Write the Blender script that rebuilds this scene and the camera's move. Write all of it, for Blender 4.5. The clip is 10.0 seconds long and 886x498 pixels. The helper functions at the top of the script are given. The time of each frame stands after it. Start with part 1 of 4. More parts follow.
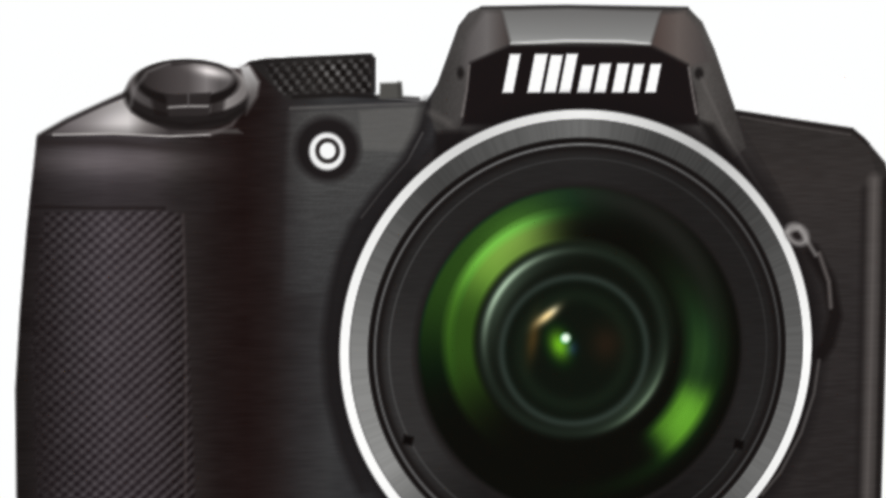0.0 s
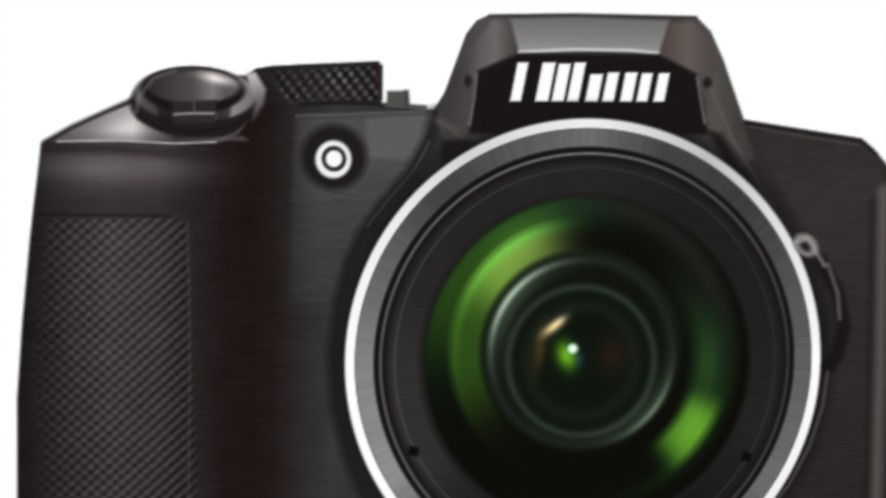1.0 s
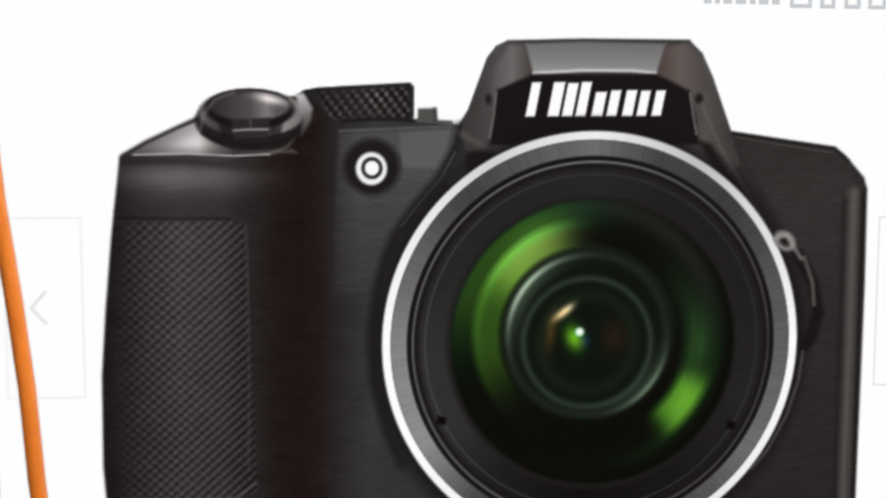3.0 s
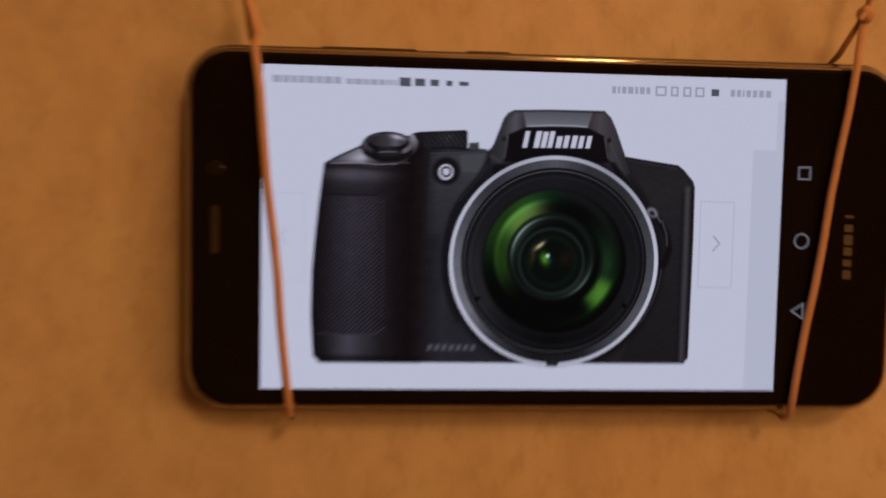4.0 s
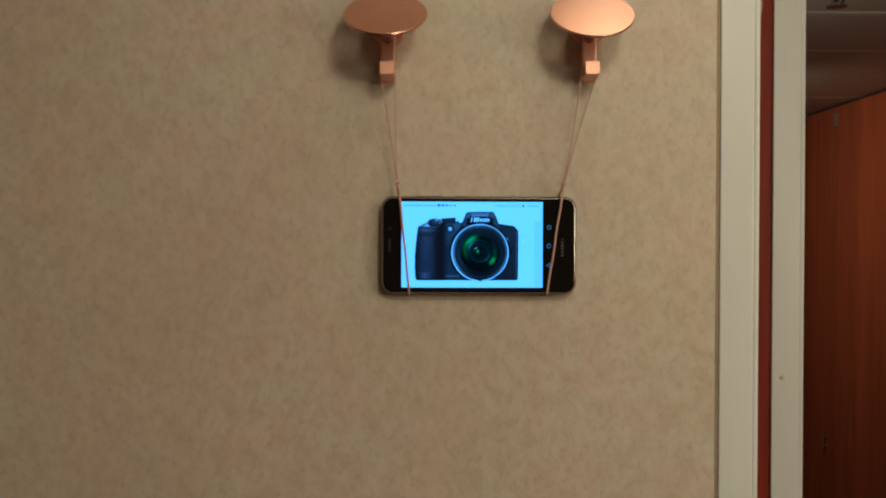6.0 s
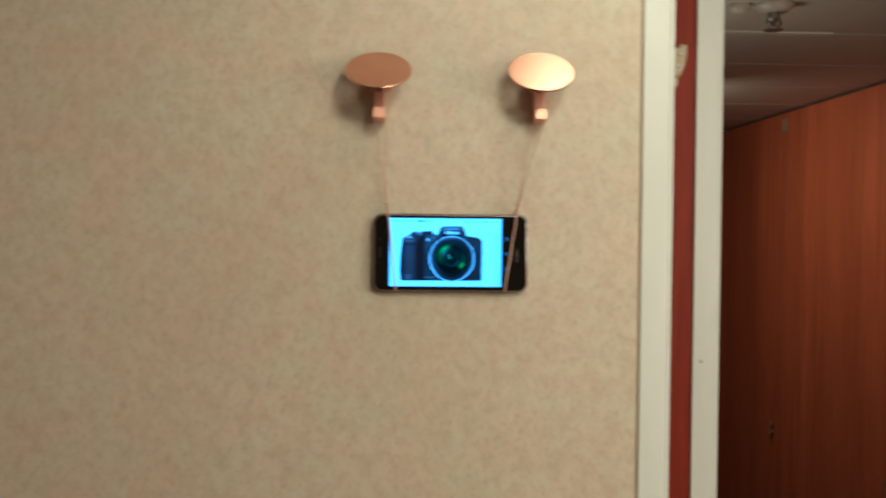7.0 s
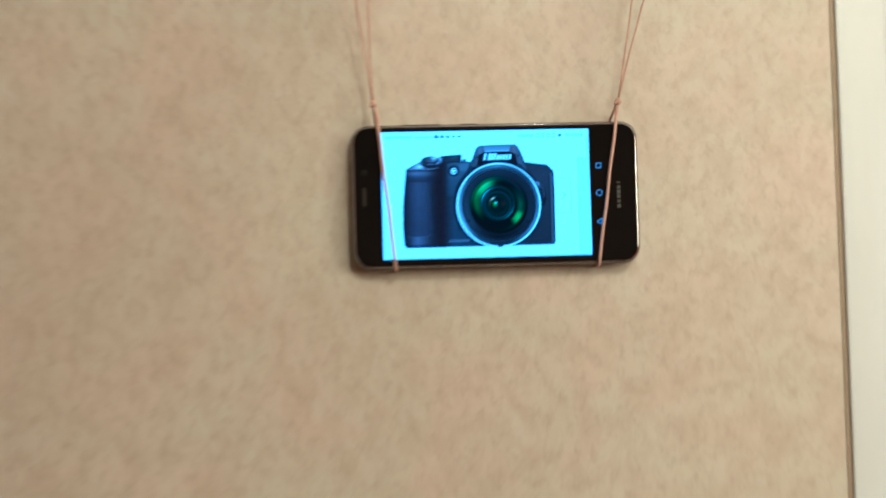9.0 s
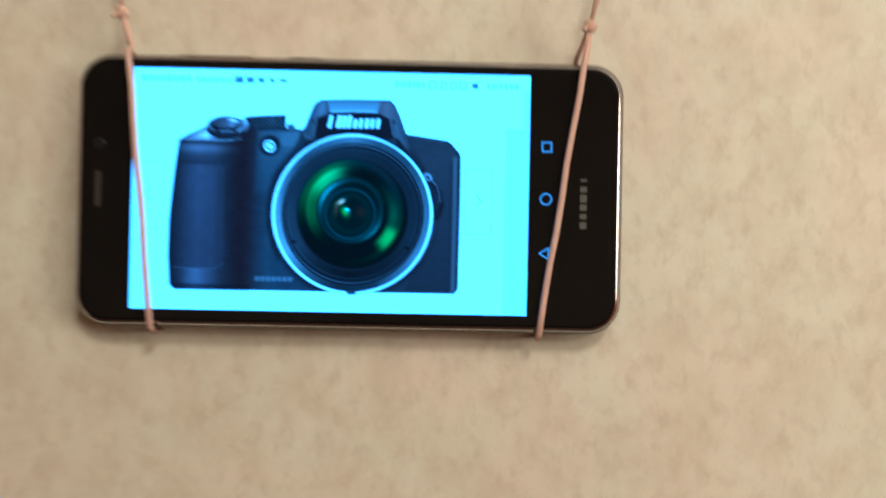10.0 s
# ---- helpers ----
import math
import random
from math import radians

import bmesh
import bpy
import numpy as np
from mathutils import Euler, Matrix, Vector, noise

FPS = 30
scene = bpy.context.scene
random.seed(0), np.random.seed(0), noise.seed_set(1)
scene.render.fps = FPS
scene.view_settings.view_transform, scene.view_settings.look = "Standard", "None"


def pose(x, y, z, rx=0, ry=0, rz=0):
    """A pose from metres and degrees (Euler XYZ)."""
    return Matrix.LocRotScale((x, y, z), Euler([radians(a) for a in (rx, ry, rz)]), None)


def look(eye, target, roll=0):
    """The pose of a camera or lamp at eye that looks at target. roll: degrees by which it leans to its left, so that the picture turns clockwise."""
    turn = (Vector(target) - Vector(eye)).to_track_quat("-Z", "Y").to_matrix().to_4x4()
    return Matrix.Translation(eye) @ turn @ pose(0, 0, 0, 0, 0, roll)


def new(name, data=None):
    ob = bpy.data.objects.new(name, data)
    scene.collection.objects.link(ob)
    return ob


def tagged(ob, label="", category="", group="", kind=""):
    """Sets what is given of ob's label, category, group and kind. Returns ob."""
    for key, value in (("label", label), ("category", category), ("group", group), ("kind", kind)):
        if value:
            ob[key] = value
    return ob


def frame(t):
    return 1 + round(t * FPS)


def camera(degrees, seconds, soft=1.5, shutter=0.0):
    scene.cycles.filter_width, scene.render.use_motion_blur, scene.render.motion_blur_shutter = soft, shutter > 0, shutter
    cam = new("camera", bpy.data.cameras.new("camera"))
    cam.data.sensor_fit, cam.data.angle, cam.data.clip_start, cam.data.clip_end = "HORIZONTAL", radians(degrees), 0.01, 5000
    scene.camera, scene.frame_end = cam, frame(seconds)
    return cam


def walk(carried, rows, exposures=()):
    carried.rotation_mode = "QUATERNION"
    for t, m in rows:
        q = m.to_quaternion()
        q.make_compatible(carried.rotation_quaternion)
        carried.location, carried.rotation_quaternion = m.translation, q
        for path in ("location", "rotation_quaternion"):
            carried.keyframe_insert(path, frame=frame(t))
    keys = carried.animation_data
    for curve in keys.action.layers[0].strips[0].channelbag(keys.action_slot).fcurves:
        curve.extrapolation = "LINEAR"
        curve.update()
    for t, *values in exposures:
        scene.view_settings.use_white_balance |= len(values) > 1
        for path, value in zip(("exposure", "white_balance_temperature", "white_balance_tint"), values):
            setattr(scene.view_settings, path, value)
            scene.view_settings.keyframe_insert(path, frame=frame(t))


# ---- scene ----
cam = camera(50.0, 10.0, soft=1.9, shutter=0.5)
ROWS = [
    (0.0, -0.0143, -0.0928, 1.5078, -2.81, 0.01, -5.45),
    (0.3, -0.0145, -0.0953, 1.5080, -2.02, -0.01, -5.67),
    (0.5, -0.0135, -0.1007, 1.5119, -4.36, -0.04, -5.3),
    (0.8, -0.0129, -0.0950, 1.5072, -1.88, 0.13, -5.10),
    (1.0, -0.015, -0.0921, 1.5077, -2.21, -0.24, -5.57),
    (1.2, -0.0163, -0.0899, 1.5076, -2.44, -0.36, -5.81),
    (1.5, -0.016, -0.0885, 1.5075, -3.3, -0.54, -5.39),
    (1.7, -0.0160, -0.0891, 1.5061, -2.27, -0.11, -5.52),
    (2.0, -0.0157, -0.0902, 1.5083, -3.8, -0.1, -5.4),
    (2.5, -0.0153, -0.0978, 1.5103, -4.55, -0.36, -5.45),
    (2.7, -0.0164, -0.0990, 1.5110, -4.62, 0.1, -5.3),
    (3.8, -0.021, -0.1672, 1.512, -3.89, -1.06, -3.88),
    (4.0, -0.0318, -0.1991, 1.5096, -3.86, -1.19, -4.5),
    (4.2, -0.0444, -0.2348, 1.5070, -3.26, -1.22, -5.89),
    (4.5, -0.0543, -0.3029, 1.4968, -1.92, -0.75, -8.25),
    (5.0, -0.0162, -0.4557, 1.4782, -0.06, -0.79, -4.66),
    (5.2, -0.0161, -0.5190, 1.4787, -0.46, -0.86, -3.47),
    (5.5, -0.0088, -0.6007, 1.4867, 0.2, 0.13, -1.24),
    (5.7, -0.014, -0.6534, 1.4984, -0.84, 0.25, -0.39),
    (6.8, -0.0669, -0.8662, 1.5142, 0.05, -1.93, -2.42),
    (7.0, -0.0441, -0.9003, 1.5209, -1.11, -0.58, -2.67),
    (7.2, -0.0310, -0.8974, 1.5209, -1.08, 0.67, -4.14),
    (7.5, -0.0238, -0.8504, 1.524, -0.51, 1.44, -4.23),
    (8.0, -0.0679, -0.7446, 1.514, 0.18, 2.5, -4.96),
    (8.2, -0.0917, -0.6919, 1.5070, -0.78, 2.45, -6.48),
    (8.5, -0.0948, -0.6437, 1.4964, -2.61, 1.25, -5.71),
    (8.7, -0.0961, -0.5797, 1.4749, -1.74, 1.20, -7.21),
    (9.0, -0.0483, -0.486, 1.4584, 1.77, 1.57, -3.01),
    (9.2, -0.0169, -0.4078, 1.4747, 2.39, 0.75, -1.81),
    (9.5, 0.021, -0.3228, 1.4836, 2.15, -0.18, 1.31),
    (9.7, 0.0231, -0.3002, 1.4859, 1.55, -0.57, 0.80),
    (10.0, 0.0272, -0.2626, 1.483, 0.64, -1.15, -0.67),
]
EXPOSURES = [
    (0.0, -0.38, 24000, 40),
    (2.7, -0.38, 24000, 40),
    (3.8, -1.0, 15500, 50),
    (4.0, -1.36, 12800, 52),
    (4.5, -1.76, 8600, 42),
    (5.0, -1.42, 6200, 22),
    (5.5, -1.24, 4950, 10),
    (6.8, -0.36, 4080, -2),
    (7.5, -0.06, 4090, 2),
    (8.5, 0.02, 4020, 2),
    (10.0, 0.12, 3950, 3),
]
walk(cam, [(t, pose(x, y, z, 90 + pitch, roll, yaw)) for t, x, y, z, pitch, roll, yaw in ROWS], EXPOSURES)

# ---- light ----
world = bpy.data.worlds.new("world")
scene.world = world
world.use_nodes = True
world.node_tree.nodes["Background"].inputs[0].default_value = (1.0, 0.85, 0.7, 1)
world.node_tree.nodes["Background"].inputs[1].default_value = 0.02


def lamp(name, kind, place, target, watts, colour, size):
    data = bpy.data.lights.new(name, kind)
    data.energy, data.color = watts, colour
    if kind == "AREA":
        data.shape, data.size = "DISK", size
    else:
        data.shadow_soft_size = size
    ob = new(name, data)
    ob.matrix_world = look(place, target)
    return ob


WARM = (1.0, 0.675, 0.30)
lamp("cabin_lamp", "POINT", (0.22, -0.78, 1.98), (0.22, -0.78, 0), 13.0, WARM, 0.085)
lamp("side_lamp", "POINT", (0.85, -0.65, 1.58), (0.0, 0.0, 1.5), 14.5, WARM, 0.15)
# added fill, no fixture known: broad soft light that lifts the hooks' shadows
lamp("cabin_fill", "AREA", (0.98, -1.55, 2.04), (0.98, -1.55, 0), 26.0, WARM, 1.0)
lamp("wall_washer", "AREA", (0.155, -0.075, 2.04), (0.155, -0.075, 0), 1.1, WARM, 0.07)
lamp("passage_lamp", "AREA", (0.80, 2.50, 2.02), (1.20, 2.85, 1.20), 10.0, WARM, 0.16)
# unseen helper behind the jamb, added to brighten the passage ceiling
lamp("passage_ceiling_fill", "POINT", (0.50, 1.30, 1.62), (0.50, 1.30, 0), 3.0, WARM, 0.06)

# ---- materials ----


def material(name, colour, rough=0.5, metal=0.0, second=None, scale=40.0, stretch=(1, 1, 1), amount=1.0, bump=0.0,
             bump_scale=300.0, spec=0.5, rough_var=0.0, detail=6.0, fine=None, fine_scale=400.0, coat=0.0, cloud=0.0, swirl=0.0):
    m = bpy.data.materials.new(name)
    m.use_nodes = True
    nt = m.node_tree
    b = nt.nodes["Principled BSDF"]
    b.inputs["Base Color"].default_value = (*colour, 1)
    b.inputs["Roughness"].default_value = rough
    b.inputs["Metallic"].default_value = metal
    b.inputs["Specular IOR Level"].default_value = spec
    b.inputs["Coat Weight"].default_value = coat
    b.inputs["Coat Roughness"].default_value = 0.12
    tc = nt.nodes.new("ShaderNodeTexCoord")
    mp = nt.nodes.new("ShaderNodeMapping")
    mp.inputs["Scale"].default_value = stretch
    nt.links.new(tc.outputs["Object"], mp.inputs["Vector"])
    if second:
        n = nt.nodes.new("ShaderNodeTexNoise")
        n.inputs["Scale"].default_value = scale
        n.inputs["Detail"].default_value = detail
        n.inputs["Roughness"].default_value = 0.62
        n.inputs["Distortion"].default_value = swirl
        nt.links.new(mp.outputs[0], n.inputs["Vector"])
        r = nt.nodes.new("ShaderNodeMapRange")
        r.inputs[1].default_value, r.inputs[2].default_value = 0.32, 0.68
        r.inputs[4].default_value = amount
        nt.links.new(n.outputs["Fac"], r.inputs[0])
        mix = nt.nodes.new("ShaderNodeMix")
        mix.data_type = "RGBA"
        mix.inputs[6].default_value, mix.inputs[7].default_value = (*colour, 1), (*second, 1)
        nt.links.new(r.outputs[0], mix.inputs[0])
        out = mix.outputs[2]
        if fine:
            n2 = nt.nodes.new("ShaderNodeTexNoise")
            n2.inputs["Scale"].default_value = fine_scale
            n2.inputs["Detail"].default_value = 4
            nt.links.new(mp.outputs[0], n2.inputs["Vector"])
            r2 = nt.nodes.new("ShaderNodeMapRange")
            r2.inputs[1].default_value, r2.inputs[2].default_value = 0.48, 0.86
            nt.links.new(n2.outputs["Fac"], r2.inputs[0])
            mix2 = nt.nodes.new("ShaderNodeMix")
            mix2.data_type = "RGBA"
            mix2.inputs[7].default_value = (*fine, 1)
            nt.links.new(r2.outputs[0], mix2.inputs[0])
            nt.links.new(out, mix2.inputs[6])
            out = mix2.outputs[2]
        if cloud:
            n4 = nt.nodes.new("ShaderNodeTexNoise")
            n4.inputs["Scale"].default_value = scale * 0.2
            n4.inputs["Detail"].default_value = 5
            nt.links.new(mp.outputs[0], n4.inputs["Vector"])
            r4 = nt.nodes.new("ShaderNodeMapRange")
            r4.inputs[1].default_value, r4.inputs[2].default_value = 0.3, 0.7
            r4.inputs[3].default_value, r4.inputs[4].default_value = 1 - cloud, 1 + cloud * 0.5
            nt.links.new(n4.outputs["Fac"], r4.inputs[0])
            mul = nt.nodes.new("ShaderNodeVectorMath")
            mul.operation = "SCALE"
            nt.links.new(out, mul.inputs[0])
            nt.links.new(r4.outputs[0], mul.inputs["Scale"])
            out = mul.outputs[0]
        nt.links.new(out, b.inputs["Base Color"])
        if rough_var:
            r3 = nt.nodes.new("ShaderNodeMapRange")
            r3.inputs[3].default_value, r3.inputs[4].default_value = rough - rough_var, rough + rough_var
            nt.links.new(n.outputs["Fac"], r3.inputs[0])
            nt.links.new(r3.outputs[0], b.inputs["Roughness"])
    if bump:
        n = nt.nodes.new("ShaderNodeTexNoise")
        n.inputs["Scale"].default_value = bump_scale
        n.inputs["Detail"].default_value = 3
        nt.links.new(mp.outputs[0], n.inputs["Vector"])
        bp = nt.nodes.new("ShaderNodeBump")
        bp.inputs["Strength"].default_value = bump
        bp.inputs["Distance"].default_value = 0.001
        nt.links.new(n.outputs["Fac"], bp.inputs["Height"])
        nt.links.new(bp.outputs[0], b.inputs["Normal"])
    return m


def laminate_material():
    """Printed stone pattern: feathery oblique flecks over warm and greenish clouds."""
    m = bpy.data.materials.new("beige_laminate")
    m.use_nodes = True
    nt = m.node_tree
    b = nt.nodes["Principled BSDF"]
    tc = nt.nodes.new("ShaderNodeTexCoord")

    def mapped(turn, scale):
        mp = nt.nodes.new("ShaderNodeMapping")
        mp.inputs["Rotation"].default_value = (0, radians(turn), 0)
        mp.inputs["Scale"].default_value = scale
        nt.links.new(tc.outputs["Object"], mp.inputs["Vector"])
        return mp.outputs[0]

    def field(vector, scale, detail, rough, swirl, low, high, top=1.0):
        n = nt.nodes.new("ShaderNodeTexNoise")
        n.inputs["Scale"].default_value, n.inputs["Detail"].default_value = scale, detail
        n.inputs["Roughness"].default_value, n.inputs["Distortion"].default_value = rough, swirl
        nt.links.new(vector, n.inputs["Vector"])
        r = nt.nodes.new("ShaderNodeMapRange")
        r.inputs[1].default_value, r.inputs[2].default_value, r.inputs[4].default_value = low, high, top
        nt.links.new(n.outputs["Fac"], r.inputs[0])
        return r.outputs[0]

    def blend(factor, under, over):
        mix = nt.nodes.new("ShaderNodeMix")
        mix.data_type = "RGBA"
        nt.links.new(factor, mix.inputs[0])
        if isinstance(under, tuple):
            mix.inputs[6].default_value = (*under, 1)
        else:
            nt.links.new(under, mix.inputs[6])
        mix.inputs[7].default_value = (*over, 1)
        return mix.outputs[2]

    tone = blend(field(mapped(0, (1, 1, 1)), 17, 3, 0.55, 0.6, 0.36, 0.64), (0.690, 0.640, 0.515), (0.715, 0.595, 0.490))
    tone = blend(field(mapped(55, (1.1, 1, 0.9)), 62, 6, 0.68, 0.3, 0.42, 0.72, 0.82), tone, (0.565, 0.460, 0.350))
    tone = blend(field(mapped(-40, (1.2, 1, 0.85)), 150, 5, 0.62, 0.15, 0.50, 0.72, 0.62), tone, (0.495, 0.395, 0.290))
    tone = blend(field(mapped(70, (1.3, 1, 0.9)), 60, 5, 0.6, 0.5, 0.54, 0.76, 0.55), tone, (0.750, 0.705, 0.600))
    tone = blend(field(mapped(0, (1, 1, 1)), 5, 3, 0.5, 0.3, 0.38, 0.72, 0.22), tone, (0.52, 0.43, 0.325))
    nt.links.new(tone, b.inputs["Base Color"])
    b.inputs["Roughness"].default_value = 0.52
    n = nt.nodes.new("ShaderNodeTexNoise")
    n.inputs["Scale"].default_value = 900
    nt.links.new(tc.outputs["Object"], n.inputs["Vector"])
    bp = nt.nodes.new("ShaderNodeBump")
    bp.inputs["Strength"].default_value, bp.inputs["Distance"].default_value = 0.03, 0.001
    nt.links.new(n.outputs["Fac"], bp.inputs["Height"])
    nt.links.new(bp.outputs[0], b.inputs["Normal"])
    return m


LAMINATE = laminate_material()
WHITE_METAL = material("painted_white_metal", (0.83, 0.84, 0.84), 0.38, second=(0.77, 0.78, 0.77), scale=9, stretch=(3, 3, 0.6), bump=0.05, bump_scale=700)
SEAL = material("brown_sealant", (0.44, 0.34, 0.235), 0.7, second=(0.38, 0.30, 0.20), scale=60)
RED_WOOD = material("red_stained_wood", (0.27, 0.036, 0.014), 0.48, second=(0.19, 0.024, 0.010), scale=14, stretch=(9, 9, 0.5), bump=0.06, bump_scale=160, spec=0.15)
CHERRY = material("cherry_veneer", (0.43, 0.105, 0.032), 0.40, second=(0.31, 0.066, 0.021), scale=4.5, stretch=(7, 7, 0.45), bump=0.05,
                  bump_scale=120, fine=(0.35, 0.080, 0.027), fine_scale=28, spec=0.5, cloud=0.22, swirl=0.5)
CEILING = material("painted_ceiling_panel", (0.72, 0.66, 0.62), 0.6, second=(0.64, 0.59, 0.55), scale=3, bump=0.03)
CEILING_RIB = material("pale_ceiling_rib", (0.84, 0.79, 0.75), 0.5, second=(0.76, 0.71, 0.67), scale=8)
CARPET = material("dark_carpet", (0.10, 0.05, 0.035), 0.95, second=(0.06, 0.03, 0.025), scale=60, bump=0.4, bump_scale=500)
PLASTER = material("cabin_wall_paint", (0.55, 0.47, 0.36), 0.6, second=(0.48, 0.40, 0.30), scale=6)
COPPER = material("brushed_copper", (0.72, 0.42, 0.31), 0.48, 1.0, second=(0.73, 0.42, 0.30), scale=30, stretch=(1, 1, 1), bump=0.03, bump_scale=1200, rough_var=0.05)
COPPER_DULL = material("satin_copper_face", (0.74, 0.44, 0.32), 0.25, 1.0, second=(0.68, 0.37, 0.26), scale=22, rough_var=0.015)
RUBBER = material("pink_rubber", (0.66, 0.42, 0.32), 0.6, second=(0.58, 0.35, 0.26), scale=300, bump=0.15, bump_scale=1500)
GLASS_BLACK = material("black_cover_glass", (0.006, 0.005, 0.005), 0.04, second=(0.010, 0.008, 0.007), scale=18, spec=0.12, rough_var=0.015)
PHONE_METAL = material("dark_phone_shell", (0.008, 0.0075, 0.008), 0.22, 0.0, second=(0.014, 0.013, 0.014), scale=40, coat=0.15, spec=0.3)
CHROME_EDGE = material("polished_phone_edge", (0.55, 0.53, 0.52), 0.14, 1.0, second=(0.48, 0.46, 0.45), scale=60)
GREY_PRINT = material("grey_print", (0.075, 0.068, 0.062), 0.35, second=(0.10, 0.09, 0.08), scale=200)
CREAM = material("cream_plastic", (0.62, 0.52, 0.38), 0.5, second=(0.52, 0.42, 0.29), scale=70)
CREAM_DULL = material("dull_cream_metal", (0.24, 0.18, 0.14), 0.55, second=(0.19, 0.14, 0.11), scale=70)
GREY_METAL = material("grey_steel", (0.32, 0.29, 0.27), 0.35, 0.8, second=(0.25, 0.22, 0.2), scale=80)
DULL_BRASS = material("dull_brass", (0.36, 0.20, 0.13), 0.45, 0.6, second=(0.28, 0.15, 0.10), scale=90)
SPRINKLER_WHITE = material("white_fitting", (0.66, 0.60, 0.56), 0.4, second=(0.58, 0.52, 0.48), scale=60)
DARK_GAP = material("dark_gap", (0.02, 0.012, 0.01), 0.8, second=(0.03, 0.02, 0.014), scale=50)


def lit_material(name, colour=None, strength=1.0):
    """A part of the lit display under its cover glass; the colour of the page, or the colour layer of the mesh."""
    m = bpy.data.materials.new(name)
    m.use_nodes = True
    nt = m.node_tree
    b = nt.nodes["Principled BSDF"]
    b.inputs["Base Color"].default_value = (0.0005, 0.0005, 0.0005, 1)
    b.inputs["Roughness"].default_value = 0.03
    b.inputs["Specular IOR Level"].default_value = 0.03
    if colour is not None:
        b.inputs["Emission Color"].default_value = (*colour, 1)
    else:
        a = nt.nodes.new("ShaderNodeVertexColor")
        a.layer_name = "picture"
        nt.links.new(a.outputs["Color"], b.inputs["Emission Color"])
    b.inputs["Emission Strength"].default_value = strength * SCREEN
    return m


def linear(c):
    c = np.asarray(c, float) / 255.0
    return np.where(c <= 0.04045, c / 12.92, ((c + 0.055) / 1.055) ** 2.4)


# the panel's cold primaries: columns are its red, green and blue
PANEL = np.array(((0.8173, -0.2740, -0.0424), (0.0131, 1.0658, -0.0143), (0.0190, 0.0664, 1.7444)))
SCREEN = 1.35


def lit(c):
    return np.maximum(linear(c) @ PANEL.T, 0.0)


PICTURE = lit_material("lit_picture")
PAGE = lit_material("lit_page", tuple(lit((250, 251, 251))))
PAGE_GREY = lit_material("lit_page_shade", tuple(lit((236, 239, 239))))
INK = lit_material("lit_dark_ink", tuple(lit((104, 106, 110))))
INK_PALE = lit_material("lit_pale_ink", tuple(lit((198, 201, 204))))
LINE_PALE = lit_material("lit_faint_line", tuple(lit((226, 228, 227))))
LINE_FAINT = lit_material("lit_fainter_line", tuple(lit((236, 238, 238))))
KEY_WHITE = lit_material("lit_key_symbol", tuple(lit((128, 128, 128))))

# ---- building helpers ----


def part(name, bm, mat, parent=None, label="", smooth=False):
    me = bpy.data.meshes.new(name)
    if smooth:
        for f in bm.faces:
            f.smooth = True
    bm.to_mesh(me)
    bm.free()
    me.materials.append(mat)
    ob = new(name, me)
    if parent:
        ob.parent = parent
    if label:
        ob["label"] = label
    return ob


def base(name, place, label, category, group=""):
    ob = new(name)
    ob.empty_display_size = 0.02
    ob.matrix_world = pose(*place)
    return tagged(ob, label, category, group)


def box(bm, x0, x1, y0, y1, z0, z1, bevel=0.0, segments=2):
    m = Matrix.LocRotScale(((x0 + x1) / 2, (y0 + y1) / 2, (z0 + z1) / 2), None, (x1 - x0, y1 - y0, z1 - z0))
    made = bmesh.ops.create_cube(bm, size=1, matrix=m)["verts"]
    if bevel:
        edges = list({e for v in made for e in v.link_edges})
        bmesh.ops.bevel(bm, geom=edges, offset=bevel, segments=segments, profile=0.7, affect="EDGES")
    return bm


def boxed(*a, **k):
    return box(bmesh.new(), *a, **k)


def loft(rings, close_ends=True):
    """A skin over rings of points of equal number."""
    bm = bmesh.new()
    rows = [[bm.verts.new(p) for p in ring] for ring in rings]
    n = len(rows[0])
    for a, b in zip(rows, rows[1:]):
        for i in range(n):
            bm.faces.new((a[i], a[(i + 1) % n], b[(i + 1) % n], b[i]))
    if close_ends:
        bm.faces.new(rows[0][::-1])
        bm.faces.new(rows[-1])
    bmesh.ops.recalc_face_normals(bm, faces=bm.faces)
    return bm


def rounded(x0, x1, z0, z1, r, y, steps=8):
    out = []
    for cx, cz, a0 in ((x1 - r, z1 - r, 0), (x0 + r, z1 - r, 90), (x0 + r, z0 + r, 180), (x1 - r, z0 + r, 270)):
        for i in range(steps + 1):
            a = radians(a0 + 90 * i / steps)
            out.append((cx + r * math.cos(a), y, cz + r * math.sin(a)))
    return out


def tube(points, radius, sides=8, flat=1.0):
    rings = []
    pts = [Vector(p) for p in points]
    for i, p in enumerate(pts):
        d = (pts[min(i + 1, len(pts) - 1)] - pts[max(i - 1, 0)]).normalized()
        s = d.cross(Vector((0, 1, 0)))
        s = s.normalized() if s.length > 1e-4 else Vector((1, 0, 0))
        u = s.cross(d)
        r = radius[i] if isinstance(radius, (list, tuple)) else radius
        rings.append([p + s * r * math.cos(a) + u * r * flat * math.sin(a) for a in [2 * math.pi * k / sides for k in range(sides)]])
    return loft(rings)


def disc(radius, profile, sides=64):
    """A turned body about z: profile of (radius factor, height)."""
    return loft([[(radius * k * math.cos(2 * math.pi * i / sides), radius * k * math.sin(2 * math.pi * i / sides), h) for i in range(sides)] for k, h in profile])

# ---- the cabin: partition, doorway, passage ----
TOP = 2.05
tagged(part("floor", boxed(-1.9, 1.75, -3.2, 4.7, -0.05, 0.0), CARPET), "dark brown carpeted cabin floor", "floor", kind="structure")

